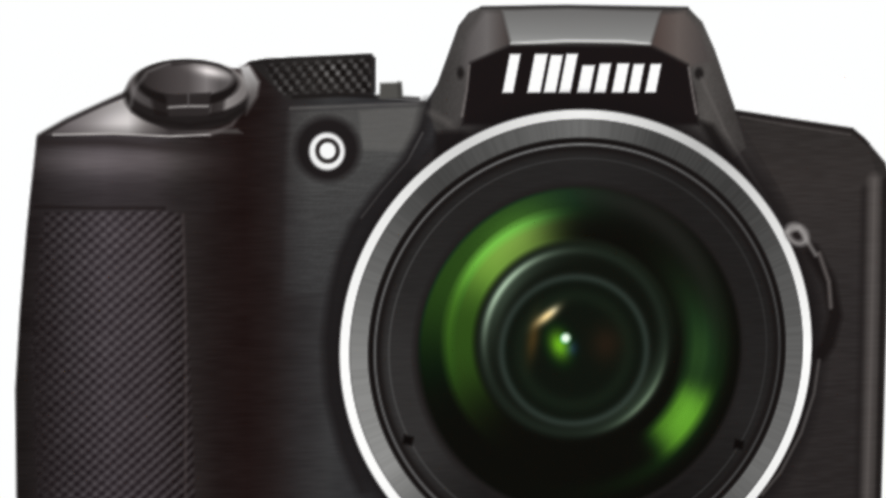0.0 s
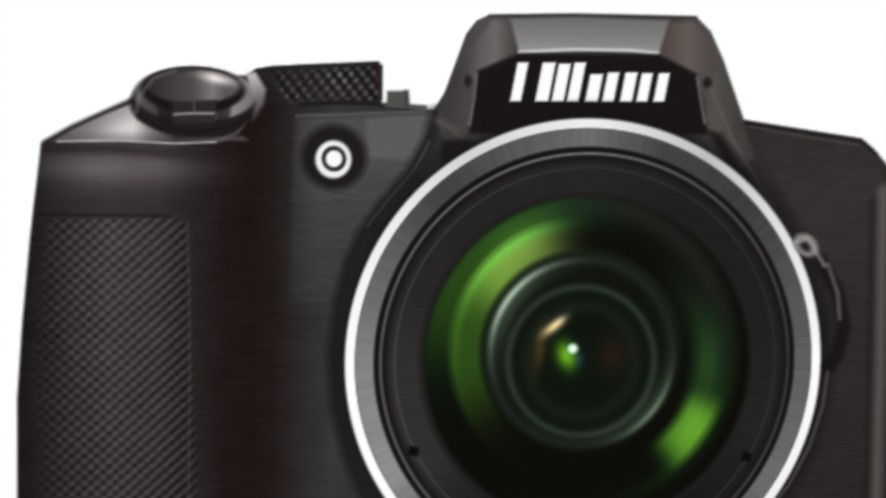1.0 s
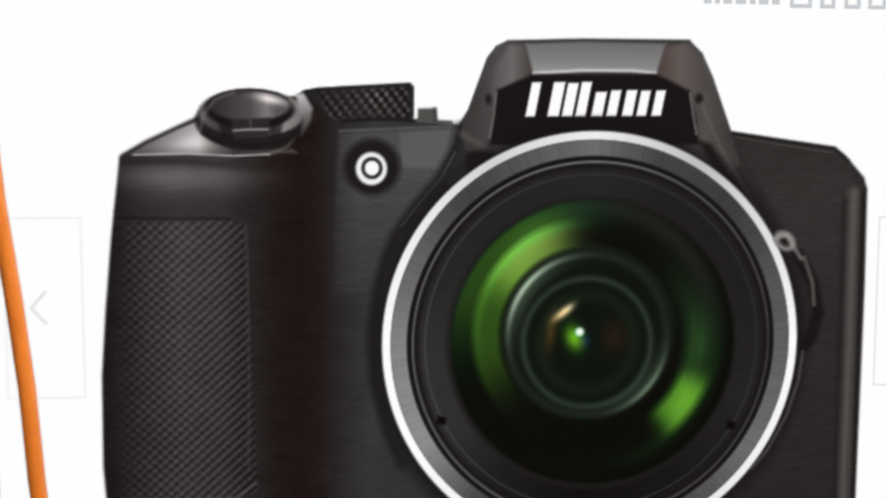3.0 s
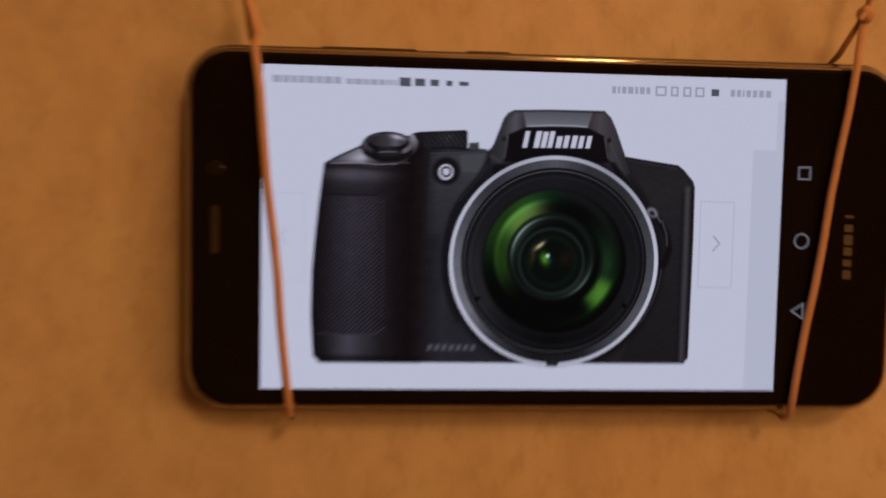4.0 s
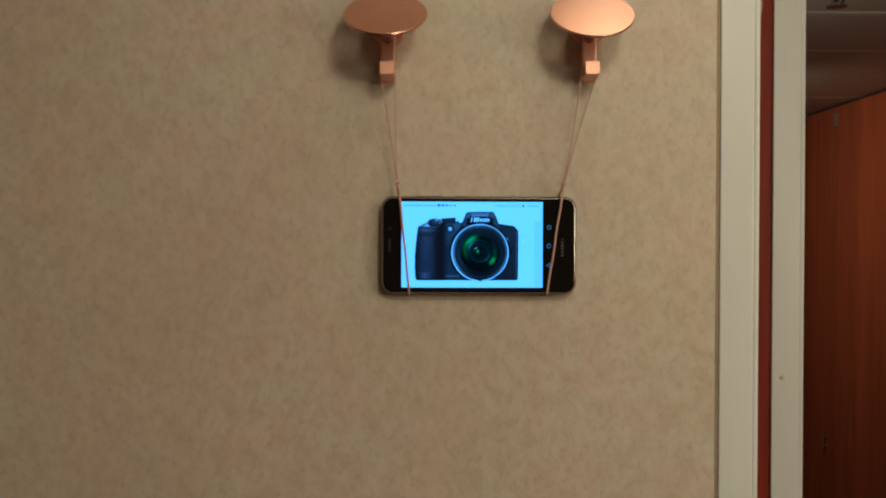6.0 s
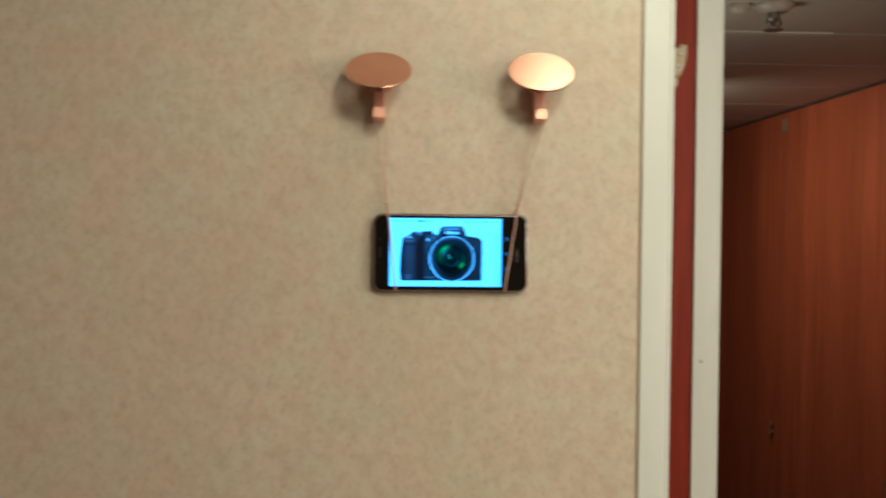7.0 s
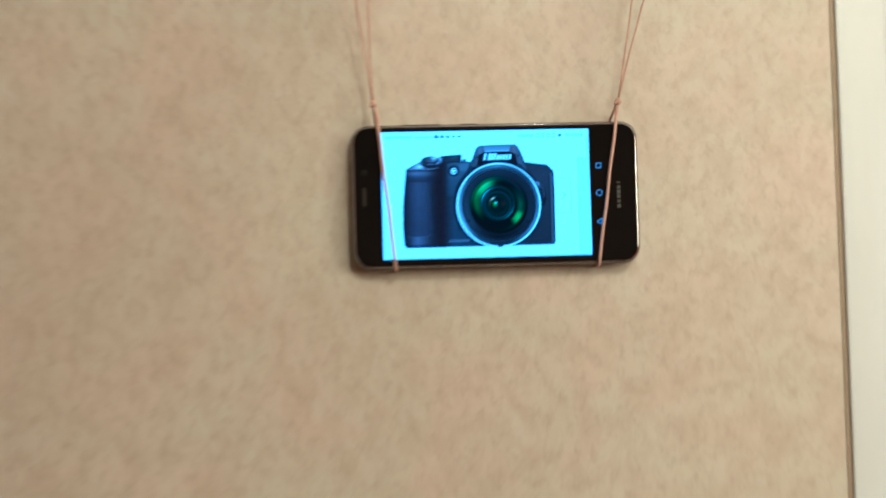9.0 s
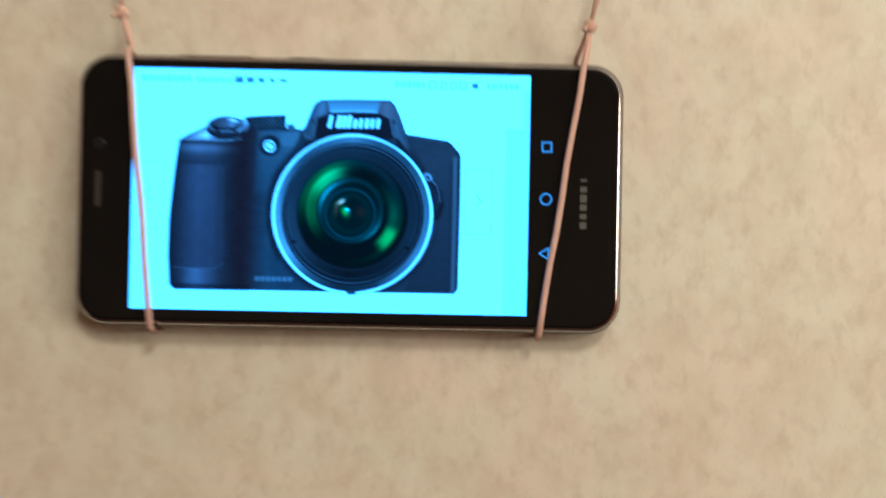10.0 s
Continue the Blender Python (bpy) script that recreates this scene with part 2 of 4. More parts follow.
bm = bmesh.new()
SEAMS = [-3.2, -2.7, -2.25, -1.8, -1.35, -0.9, -0.45, 0.0, 0.45, 0.9, 1.12, 1.566, 2.02, 2.47, 2.92, 3.42, 3.87, 4.7]
for a, b in zip(SEAMS, SEAMS[1:]):
    box(bm, -1.9, 1.75, a + 0.003, b - 0.003, TOP, TOP + 0.03, 0.002, 1)
box(bm, -1.9, 1.75, -3.2, 4.7, TOP + 0.012, TOP + 0.04)
tagged(part("ceiling", bm, CEILING), "dull mauve-white metal ceiling in long panels", "ceiling", kind="structure")
tagged(part("ceiling_rib", boxed(0.30, 1.09, 1.550, 1.582, TOP - 0.004, TOP + 0.002, bevel=0.0015), CEILING_RIB), "pale cover strip on a ceiling joint", "trim", kind="structure")

tagged(part("wall_partition", boxed(-1.9, 0.186, 0.0, 0.03, 0.0, TOP), LAMINATE), "mottled beige laminate partition wall", "wall", kind="structure")
tagged(part("sealant_joint", boxed(0.1853, 0.1876, -0.0006, 0.02, 0.0, TOP, bevel=0.0003), SEAL), "brown sealant line beside the white edge strip", "trim", kind="structure")


def edge_strip(x0, x1, y0, y1, name, label):
    ob = base(name, ((x0 + x1) / 2, y0, 0), label, "trim")
    ob["kind"] = "structure"
    w = (x1 - x0) / 2
    part("face", boxed(-w, w * 0.72, 0, y1 - y0, 0, TOP, bevel=0.0016), WHITE_METAL, ob)
    part("bead", boxed(w * 0.72 + 0.0004, w, 0.0012, y1 - y0, 0, TOP, bevel=0.0014), WHITE_METAL, ob, "thin raised bead along the strip")
    return ob


edge_strip(0.1877, 0.2178, -0.0024, 0.036, "trim_1", "white painted metal strip capping the partition's edge")
jamb = edge_strip(0.3175, 0.3505, 0.2463, 0.30, "trim_2", "white painted metal door jamb with a small screw")
part("screw", disc(0.0024, [(0.2, 0), (1, 0.0), (1, 0.0007), (0.6, 0.0012), (0.1, 0.0012)], 16), SPRINKLER_WHITE, jamb, "small dull screw head").matrix_local = pose(-0.006, 0, 1.364, 90, 0, 0)

tagged(part("wall_recess", boxed(-1.9, 0.3172, 0.25, 0.29, 0.0, TOP), RED_WOOD), "dark red stained wood panel in the doorway recess", "wall", kind="structure")
tagged(part("wall_west", boxed(-1.95, -1.9, -3.2, 4.7, 0, TOP), PLASTER), "plain beige cabin side wall", "wall", kind="structure")
tagged(part("wall_south", boxed(-1.9, 1.75, -3.25, -3.2, 0, TOP), PLASTER), "plain beige cabin end wall", "wall", kind="structure")
tagged(part("wall_north", boxed(-1.9, 1.75, 4.7, 4.75, 0, TOP), RED_WOOD), "dark red wooden end wall of the passage", "wall", kind="structure")
tagged(part("wall_east", boxed(1.64, 1.75, -3.2, 4.7, 0, TOP), DARK_GAP), "dark backing behind the wooden wardrobe fronts", "wall", kind="structure")


def wardrobe_front(y0, y1, hinge, handle):
    ob = base("wardrobe_door", (1.61, y0, 0.02), "cherry-red veneered wardrobe door, closed", "door", "wardrobe doors along the passage")
    part("panel", boxed(0, 0.028, 0.003, y1 - y0 - 0.003, 0.0, TOP - 0.03, bevel=0.002), CHERRY, ob)
    if hinge:
        h = part("hinge", boxed(-0.012, 0.001, 0.0, 0.02, -0.028, 0.028, bevel=0.003), CREAM_DULL, ob, "small pale metal hinge")
        h.matrix_local = pose(0, y1 - y0 + 0.01, 1.966)
    if handle:
        bm = box(bmesh.new(), -0.022, -0.014, -0.006, 0.006, -0.03, 0.03, 0.003)
        box(bm, -0.016, 0.002, -0.004, 0.004, -0.022, -0.014, 0.001)
        box(bm, -0.016, 0.002, -0.004, 0.004, 0.014, 0.022, 0.001)
        part("handle", bm, DULL_BRASS, ob, "small dull brown metal handle").matrix_local = pose(0, 0.10, 0.65)
    return ob


for y0, y1, hinge, handle in ((-3.2, -2.2, 0, 0), (-2.2, -1.2, 0, 0), (-1.2, -0.1, 0, 0), (-0.1, 1.0, 0, 0), (1.0, 2.10, 0, 0), (2.10, 3.09, 1, 1), (3.09, 3.9, 0, 1), (3.9, 4.7, 0, 0)):
    wardrobe_front(y0, y1, hinge, handle)

# sprinkler head on the passage ceiling
sp = base("sprinkler", (0.815, 1.262, TOP), "white ceiling sprinkler head with a dark deflector", "sprinkler")
part("escutcheon", disc(0.045, [(0.2, 0.0), (1, 0.0), (0.97, -0.008), (0.7, -0.018), (0.2, -0.02)], 32), SPRINKLER_WHITE, sp, smooth=True)
part("nozzle", disc(0.014, [(1, -0.018), (1, -0.034), (0.6, -0.04), (0.3, -0.05)], 16), GREY_METAL, sp)
for s in (-1, 1):
    part("frame_arm", tube([(s * 0.012, 0, -0.03), (s * 0.017, 0, -0.043), (s * 0.006, 0, -0.058)], 0.003), GREY_METAL, sp)
part("deflector", disc(0.021, [(0.2, -0.058), (1, -0.058), (1, -0.0605), (0.2, -0.062)], 20), GREY_METAL, sp)
# a low fitting beside it
sf = base("ceiling_fitting", (0.738, 1.272, TOP), "small pale round fitting on the ceiling", "fitting")
part("dome", disc(0.026, [(1, 0), (0.95, -0.012), (0.6, -0.02), (0.1, -0.022)], 24), SPRINKLER_WHITE, sf, smooth=True)

# catch on the recess panel
ct = base("door_catch", (0.289, 0.25, 1.728), "cream plastic door catch screwed to the red panel", "catch")
CATCH = ((-0.015, 0.018), (0.003, 0.018), (0.006, 0.022), (0.014, 0.021), (0.0145, 0.012), (0.012, -0.002), (0.008, -0.014), (0.004, -0.020), (-0.006, -0.020), (-0.015, -0.010))
part("plate", loft([[(x * k, y, z * k) for x, z in CATCH] for k, y in ((1.0, 0.0), (1.0, -0.009), (0.93, -0.012), (0.78, -0.014))]), CREAM, ct)
part("tongue", loft([rounded(-0.004, 0.004, -0.030, -0.016, 0.003, 0.0), rounded(-0.0035, 0.0035, -0.029, -0.016, 0.003, -0.009)]), CREAM, ct)
for z in (0.010, -0.006):
    part("screw", disc(0.003, [(0.3, 0), (1, 0), (0.9, 0.0012), (0.2, 0.0014)], 12), GREY_METAL, ct).matrix_local = pose(0.003, -0.014, z, 90, 0, 0)

# ---- copper hooks ----


def copper_hook(x, z, face, turn, lean, label):
    ob = base("wall_hook", (x, 0, z), label, "hook", "copper wall hooks")
    part("back_plate", disc(0.013, [(0.3, 0), (1, 0), (1, 0.003), (0.9, 0.0045), (0.2, 0.005)], 32), COPPER, ob, smooth=False).matrix_local = pose(0, 0, -0.004, 90, 0, 0)
    bar = boxed(-0.0056, 0.0056, -0.012, -0.004, -0.0455, 0.004, bevel=0.0014)
    part("stem", bar, COPPER, ob)
    arm = tube([(0, -0.008, -0.014), (0, -0.014, -0.008), (0, -0.022, -0.004), (0, -0.029, -0.0005)], 0.0050, 14)
    part("arm", arm, COPPER, ob, smooth=True)
    peg = loft([rounded(-0.0054, 0.0054, -0.0052, 0.0052, 0.0018, 0.0), rounded(-0.0054, 0.0054, -0.0052, 0.0052, 0.0018, -0.0178),
                rounded(-0.0050, 0.0050, -0.0048, 0.0048, 0.0016, -0.0186)])
    part("peg", peg, COPPER, ob, "short square copper peg").matrix_local = pose(0, -0.009, -0.0400, -8, 0, 0)
    head = disc(0.0302, [(0.1, -0.0010), (0.97, -0.0010), (1, -0.0006), (1, 0.0005), (0.985, 0.0010), (0.2, 0.0011)], 72)
    part("disc", head, face, ob, "round flat copper disc, tilted upwards").matrix_local = pose(-0.001, -0.0305, 0.0004, 90 - lean, 0, turn)
    return ob


copper_hook(-0.0630, 1.6660, COPPER_DULL, -1, 49, "copper wall hook, its disc reflecting brown")
copper_hook(0.0865, 1.6670, COPPER_DULL, -2, 46, "copper wall hook, its disc catching the lamp")

# ---- the phone ----
SY = -0.0105
phone = base("smartphone", (0.0040, -0.0019, 1.5), "black smartphone hung sideways by rubber bands, camera photo on screen", "phone")
HX, HZ, RC, SX = 0.0731, 0.03645, 0.0090, 0.0011


def shell(y, inset):
    return rounded(SX - HX + inset, SX + HX - inset, -HZ + inset, HZ - inset, RC - inset * 0.8, y, 10)


part("shell", loft([shell(0.0, 0.0035), shell(-0.0008, 0.0012), shell(-0.0022, 0.0002), shell(-0.0040, 0.0), shell(-0.0060, 0.0003), shell(-0.0068, 0.0008)]), PHONE_METAL, phone, smooth=True)
part("edge_band", loft([shell(-0.0066, 0.0006), shell(-0.0074, 0.0009), shell(-0.0080, 0.0017)]), CHROME_EDGE, phone, "thin polished edge round the glass", smooth=True)
part("cover_glass", loft([shell(-0.0072, 0.0016), shell(-0.0081, 0.0018), shell(-0.0085, 0.0026)]), GLASS_BLACK, phone, "glossy black cover glass", smooth=False)
part("power_button", loft([rounded(-0.005, 0.005, -0.0011, 0.0011, 0.001, 0.0), rounded(-0.0045, 0.0045, -0.0009, 0.0009, 0.0008, 0.0003)]), PHONE_METAL, phone).matrix_local = pose(-0.012, -0.0042, HZ - 0.0002, 90, 0, 0)
part("volume_button", loft([rounded(-0.010, 0.010, -0.0011, 0.0011, 0.001, 0.0), rounded(-0.0095, 0.0095, -0.0009, 0.0009, 0.0008, 0.0003)]), PHONE_METAL, phone).matrix_local = pose(-0.036, -0.0042, HZ - 0.0002, 90, 0, 0)
part("earpiece", loft([rounded(-0.0008, 0.0008, -0.0048, 0.0048, 0.0007, 0.0), rounded(-0.0008, 0.0008, -0.0048, 0.0048, 0.0007, -0.0001)]), DARK_GAP, phone).matrix_local = pose(-0.0655, -0.00852, 0)
part("front_camera", disc(0.0016, [(0.2, 0), (1, 0), (0.9, 0.0001), (0.2, 0.0001)], 20), PHONE_METAL, phone).matrix_local = pose(-0.0655, -0.00852, 0.012, 90, 0, 0)
# maker's mark, as plain bars set sideways
for i, w in enumerate((0.0018, 0.0014, 0.0017, 0.0021, 0.0015, 0.0006)):
    z = -0.0072 + i * 0.0024
    part("logo_bar", loft([rounded(-0.0009, 0.0009, -w / 2, w / 2, 0.0002, 0.0, 2), rounded(-0.0009, 0.0009, -w / 2, w / 2, 0.0002, -0.00004, 2)]), GREY_PRINT, phone, "plain grey printed bar").matrix_local = pose(0.0632, -0.00852, z)

# the display: a page with a product photo, 105.1 x 63.9 mm, and the key bar beside it
display = part("display", loft([rounded(-0.05255, 0.0626, -0.0315, 0.03235, 0.0002, 0.0, 1), rounded(-0.05255, 0.0626, -0.0315, 0.03235, 0.0002, -0.00002, 1)]), GLASS_BLACK, phone, "lit screen showing a photo of a black bridge camera on white")
display.matrix_local = pose(-0.0040, -0.00851, 0)


def flat(name, u0, u1, v0, v1, mat, label="", lift=0.00009):
    """A lit patch of the page; millimetres from the page's middle."""
    bm = bmesh.new()
    vs = [bm.verts.new((u / 1000, -lift, v / 1000)) for u, v in ((u0, v0), (u1, v0), (u1, v1), (u0, v1))]
    bm.faces.new(vs)
    return part(name, bm, mat, display, label)


def outline(name, pts, width, mat, closed=True, lift=0.00012):
    bm = bmesh.new()
    p = [Vector((u / 1000, -lift, v / 1000)) for u, v in pts]
    n = len(p)
    inner, outer = [], []
    for i in range(n):
        a, c = (p[i - 1], p[(i + 1) % n]) if closed else (p[max(i - 1, 0)], p[min(i + 1, n - 1)])
        d1, d2 = (p[i] - a), (c - p[i])
        d1 = d1.normalized() if d1.length else d2.normalized()
        d2 = d2.normalized() if d2.length else d1
        t = (d1 + d2).normalized()
        s = Vector((-t.z, 0, t.x)) * (width / 2000) / max(0.35, t.dot(d1))
        inner.append(bm.verts.new(p[i] + s))
        outer.append(bm.verts.new(p[i] - s))
    for i in range(n if closed else n - 1):
        j = (i + 1) % n
        bm.faces.new((outer[i], outer[j], inner[j], inner[i]))
    bmesh.ops.recalc_face_normals(bm, faces=bm.faces)
    return part(name, bm, mat, display)

# ---- the photo on the page, in millimetres from the page's middle ----
U0, U1, V0, V1, STEP = -43.4, 35.4, -27.6, 26.4, 0.125
gu, gv = np.meshgrid(np.linspace(U0, U1, round((U1 - U0) / STEP) + 1), np.linspace(V0, V1, round((V1 - V0) / STEP) + 1))
ink = np.zeros((*gu.shape, 3)) + np.array((250.0, 251.0, 251.0))
zone = np.zeros(gu.shape, int)
rng = np.random.default_rng(4)


def grain(cells_u, cells_v):
    """Smooth random field between -1 and 1."""
    g = rng.uniform(-1, 1, (cells_v + 2, cells_u + 2))
    x = (gu - U0) / (U1 - U0) * cells_u
    y = (gv - V0) / (V1 - V0) * cells_v
    i, j = np.clip(x.astype(int), 0, cells_u), np.clip(y.astype(int), 0, cells_v)
    fx, fy = x - i, y - j
    fx, fy = fx * fx * (3 - 2 * fx), fy * fy * (3 - 2 * fy)
    return (g[j, i] * (1 - fx) + g[j, i + 1] * fx) * (1 - fy) + (g[j + 1, i] * (1 - fx) + g[j + 1, i + 1] * fx) * fy


def inside(pts, soft=0.12):
    """How far each point lies in a closed outline, 0 to 1, with a soft edge."""
    best = np.full(gu.shape, 1e9)
    odd = np.zeros(gu.shape, bool)
    for (x0, y0), (x1, y1) in zip(pts, pts[1:] + pts[:1]):
        dx, dy = x1 - x0, y1 - y0
        t = np.clip(((gu - x0) * dx + (gv - y0) * dy) / (dx * dx + dy * dy + 1e-9), 0, 1)
        best = np.minimum(best, np.hypot(gu - x0 - t * dx, gv - y0 - t * dy))
        cross = (y0 > gv) != (y1 > gv)
        odd ^= cross & (gu < (x1 - x0) * (gv - y0) / (y1 - y0 + 1e-12) + x0)
    return np.clip(0.5 + np.where(odd, best, -best) / (2 * soft), 0, 1)


def stroke(pts, width, soft=0.12):
    best = np.full(gu.shape, 1e9)
    for (x0, y0), (x1, y1) in zip(pts, pts[1:]):
        dx, dy = x1 - x0, y1 - y0
        t = np.clip(((gu - x0) * dx + (gv - y0) * dy) / (dx * dx + dy * dy + 1e-9), 0, 1)
        best = np.minimum(best, np.hypot(gu - x0 - t * dx, gv - y0 - t * dy))
    return np.clip(0.5 + (width / 2 - best) / (2 * soft), 0, 1)


def ellipse(cx, cy, rx, ry, soft=0.12, turn=0.0):
    c, s = math.cos(radians(turn)), math.sin(radians(turn))
    x, y = (gu - cx) * c + (gv - cy) * s, -(gu - cx) * s + (gv - cy) * c
    d = np.hypot(x / rx, y / ry)
    return np.clip(0.5 + (1 - d) * min(rx, ry) / (2 * soft), 0, 1)


def glow(cx, cy, rx, ry, turn=0.0):
    c, s = math.cos(radians(turn)), math.sin(radians(turn))
    x, y = (gu - cx) * c + (gv - cy) * s, -(gu - cx) * s + (gv - cy) * c
    return np.exp(-((x / rx) ** 2 + (y / ry) ** 2))


def lay(mask, colour, part_of=None):
    global ink
    colour = np.asarray(colour, float)
    ink = ink * (1 - mask[..., None]) + colour * mask[..., None]
    if part_of is not None:
        zone[mask > 0.5] = part_of


def ramp(x, *stops):
    """Colour (or grey) interpolated along x through (place, colour) stops."""
    xs = [s[0] for s in stops]
    cs = np.array([np.broadcast_to(np.asarray(s[1], float), (3,)) for s in stops])
    return np.stack([np.interp(x, xs, cs[:, k]) for k in range(3)], -1)


def add(mask, colour):
    global ink
    ink = ink + mask[..., None] * np.asarray(colour, float)


BODY, GRIP, HUMP, DIAL, RING, GLASS, KNOB = 1, 2, 3, 4, 5, 6, 7
brush = grain(60, 420)
speck = grain(500, 340)
blotch = grain(40, 30)

# body outline
body = inside([(-40.44, 13.2), (-39.98, 13.53), (-38.15, 14.58), (-35.62, 15.83), (-32.61, 17.19), (-31.91, 18.15), (-29.59, 18.89), (-23.78, 19.12), (-23.02, 19.61), (-21.59, 19.92), (-12.73, 20.39), (-12.3, 20.11), (-12.31, 16.96), (-11.92, 16.77), (-7.87, 16.52), (-6.89, 18.0), (-5.06, 23.0), (-4.17, 24.14), (-3.08, 24.65), (4.3, 24.9), (15.25, 24.93), (16.55, 23.7), (17.7, 21.32), (19.7, 16.02), (24.96, 15.27), (30.71, 14.5), (31.89, 13.59)] + [(33.9, 11.4), (34.3, 10.2), (34.4, 0.0), (34.2, -24.6), (33.3, -26.0), (10.0, -26.05), (-41.0, -26.05), (-42.2, -24.8), (-42.7, -17.0), (-42.6, -8.0), (-42.1, -1.5), (-41.4, 5.5)], 0.14)
shade = ramp(gu, (-42, (26, 23, 23)), (-40.6, (33, 29, 30)), (-38, (50, 46, 48)), (-35, (62, 57, 60)), (-31, (56, 51, 53)), (-28.6, (40, 36, 36)),
             (-26, (30, 24, 24)), (-23.5, (27, 19, 19)), (-21.4, (32, 26, 26)), (-19.0, (42, 40, 41)), (-16.5, (52, 52, 53)), (-13, (46, 46, 48)), (20, (44, 41, 41)), (29, (47, 43, 42)), (33.4, (44, 41, 40)))
lay(body, shade + brush[..., None] * 3.0 + blotch[..., None] * 2.0, BODY)

# right side: plate, lit edge
right = inside([(19.86, 15.52), (24.96, 14.76), (30.6, 13.99), (32.22, 12.78)] + [(33.4, 9.6), (33.2, -25.4), (20.0, -25.6), (26.0, -12.0), (27.2, 2.0), (24.0, 9.0)], 0.1)
lay(right * 0.8, ramp(gv, (-26, (36, 33, 33)), (0, (44, 41, 41)), (10, (52, 48, 47)), (15, (46, 43, 42))) + brush[..., None] * 3.5)
lay(stroke([(19.7, 15.82), (24.96, 15.11), (30.71, 14.3), (32.22, 13.08)], 0.3, 0.14) * 0.55, (18, 15, 15))
lay(stroke([(20.22, 15.42), (24.96, 14.66), (30.5, 13.89)], 0.12, 0.1) * 0.4, (110, 104, 102))
lay(stroke([(32.9, 9.8), (32.95, -6.0), (32.8, -25.2)], 0.9, 0.5) * 0.62, (112, 106, 103))
lay(stroke([(31.9, 9.0), (31.9, -25.2)], 0.5, 0.3) * 0.6, (30, 27, 27))
lay(stroke([(33.9, 9.8), (33.9, -25.0)], 0.35, 0.2) * 0.75, (24, 22, 22))

# grip: top, gloss band, rubber with a raised lattice
grip_zone = inside([(-40.44, 13.2), (-32.41, 14.59), (-23.99, 14.66), (-21.16, 13.01), (-21.2, 6.74)] + [(-21.0, -26.0), (-41.0, -26.0), (-42.2, -24.8), (-42.7, -17.0), (-42.6, -8.0), (-42.1, -1.5), (-41.4, 5.5)], 0.1)
zone[(grip_zone > 0.5) & (body > 0.5)] = GRIP
deck = inside([(-39.66, 13.44), (-37.92, 14.49), (-35.16, 15.88), (-32.57, 16.81), (-31.94, 15.07), (-29.63, 13.8), (-24.0, 14.04), (-23.53, 13.66)], 0.14)
lay(deck, ramp(gu, (-41, (62, 58, 58)), (-38, (104, 98, 99)), (-35, (142, 137, 137)), (-33.0, (168, 164, 163)), (-31.6, (112, 107, 106)), (-29.5, (60, 55, 55)), (-24, (78, 74, 73))))
add(glow(-33.6, 14.6, 2.2, 0.9, 10) * deck, (46, 45, 45))
lay(deck * np.clip((14.4 - gv) / 1.0, 0, 1) * 0.35, (60, 56, 56))
lay(stroke([(-40.21, 13.34), (-37.92, 14.68), (-32.57, 17.19)], 0.35, 0.18) * 0.8, (40, 36, 36))
lay(stroke([(-39.07, 13.44), (-34.26, 13.58), (-29.63, 13.37), (-26.26, 13.54)], 0.16, 0.1), (176, 171, 170))
lay(stroke([(-26.26, 13.54), (-24.47, 14.32), (-23.42, 15.87), (-23.03, 17.79)], 0.22, 0.2) * 0.75, (112, 106, 106))
lay(stroke([(-39.99, 12.78), (-34.27, 12.82), (-29.64, 12.37), (-24.95, 12.12)], 0.5, 0.35) * 0.75, (28, 23, 23))
gloss = np.exp(-(((gv - 11.3) / 1.3) ** 2)) * np.interp(gu, [-42, -40, -36.5, -30, -26, -23], [0.1, 0.55, 1.0, 0.75, 0.25, 0.0]) * grip_zone * (gv < 13.2)
add(gloss, (40, 38, 38))
lay(np.exp(-(((gv - 8.0) / 1.2) ** 2)) * grip_zone * (gu < -26) * 0.35, (34, 30, 31))
lay(stroke([(-40.64, 7.45), (-35.7, 7.32), (-30.15, 7.32)], 0.22, 0.16) * 0.7, (22, 17, 17))
lattice = inside([(-40.01, 6.94), (-30.15, 7.13), (-28.66, 6.74)] + [(-27.8, -19.8), (-30.0, -20.6), (-41.0, -20.4), (-41.4, -4.0)], 0.2)
lx, ly = gu / 1.02, gv / 0.92
dent = np.cos(2 * np.pi * (lx - ly)) * np.interp(gu, [-40, -35, -30], [0.8, 0.9, 1.15]) + np.cos(2 * np.pi * (lx + ly)) * np.interp(gu, [-40, -36, -31], [0.8, 0.65, 0.2])
lay(lattice * 0.35 * np.clip((6 - gv) / 22, 0, 1), (34, 30, 32))
add(lattice * np.interp(gu, [-41, -39, -36, -30, -28], [0.15, 0.7, 1, 0.9, 0.6]), (4, 3, 4))
ink = ink + (lattice * dent * np.interp(gu, [-41.5, -39.5, -37, -29, -27.8], [0.0, 0.7, 1.0, 1.0, 0.8]) * 12.5 + lattice * speck * 5)[..., None]
lay(stroke([(-28.61, 6.74), (-28.51, 0.99), (-28.54, -8.63), (-28.7, -17.33)], 0.2, 0.15) * 0.6, (70, 62, 62))
lay(stroke([(-28.0, -19.0), (-30.0, -20.4), (-36, -20.6), (-41.2, -20.3)], 0.2, 0.14) * 0.75, (86, 80, 82))
add(np.exp(-(((gu + 35.5) / 3.0) ** 2)) * (gv < -20.6) * body, (26, 25, 27))
lay(inside([(-41.6, -24.6), (-21.0, -24.9), (-21.0, -26.1), (-40.8, -26.1)], 0.4) * 0.6, (18, 16, 17))
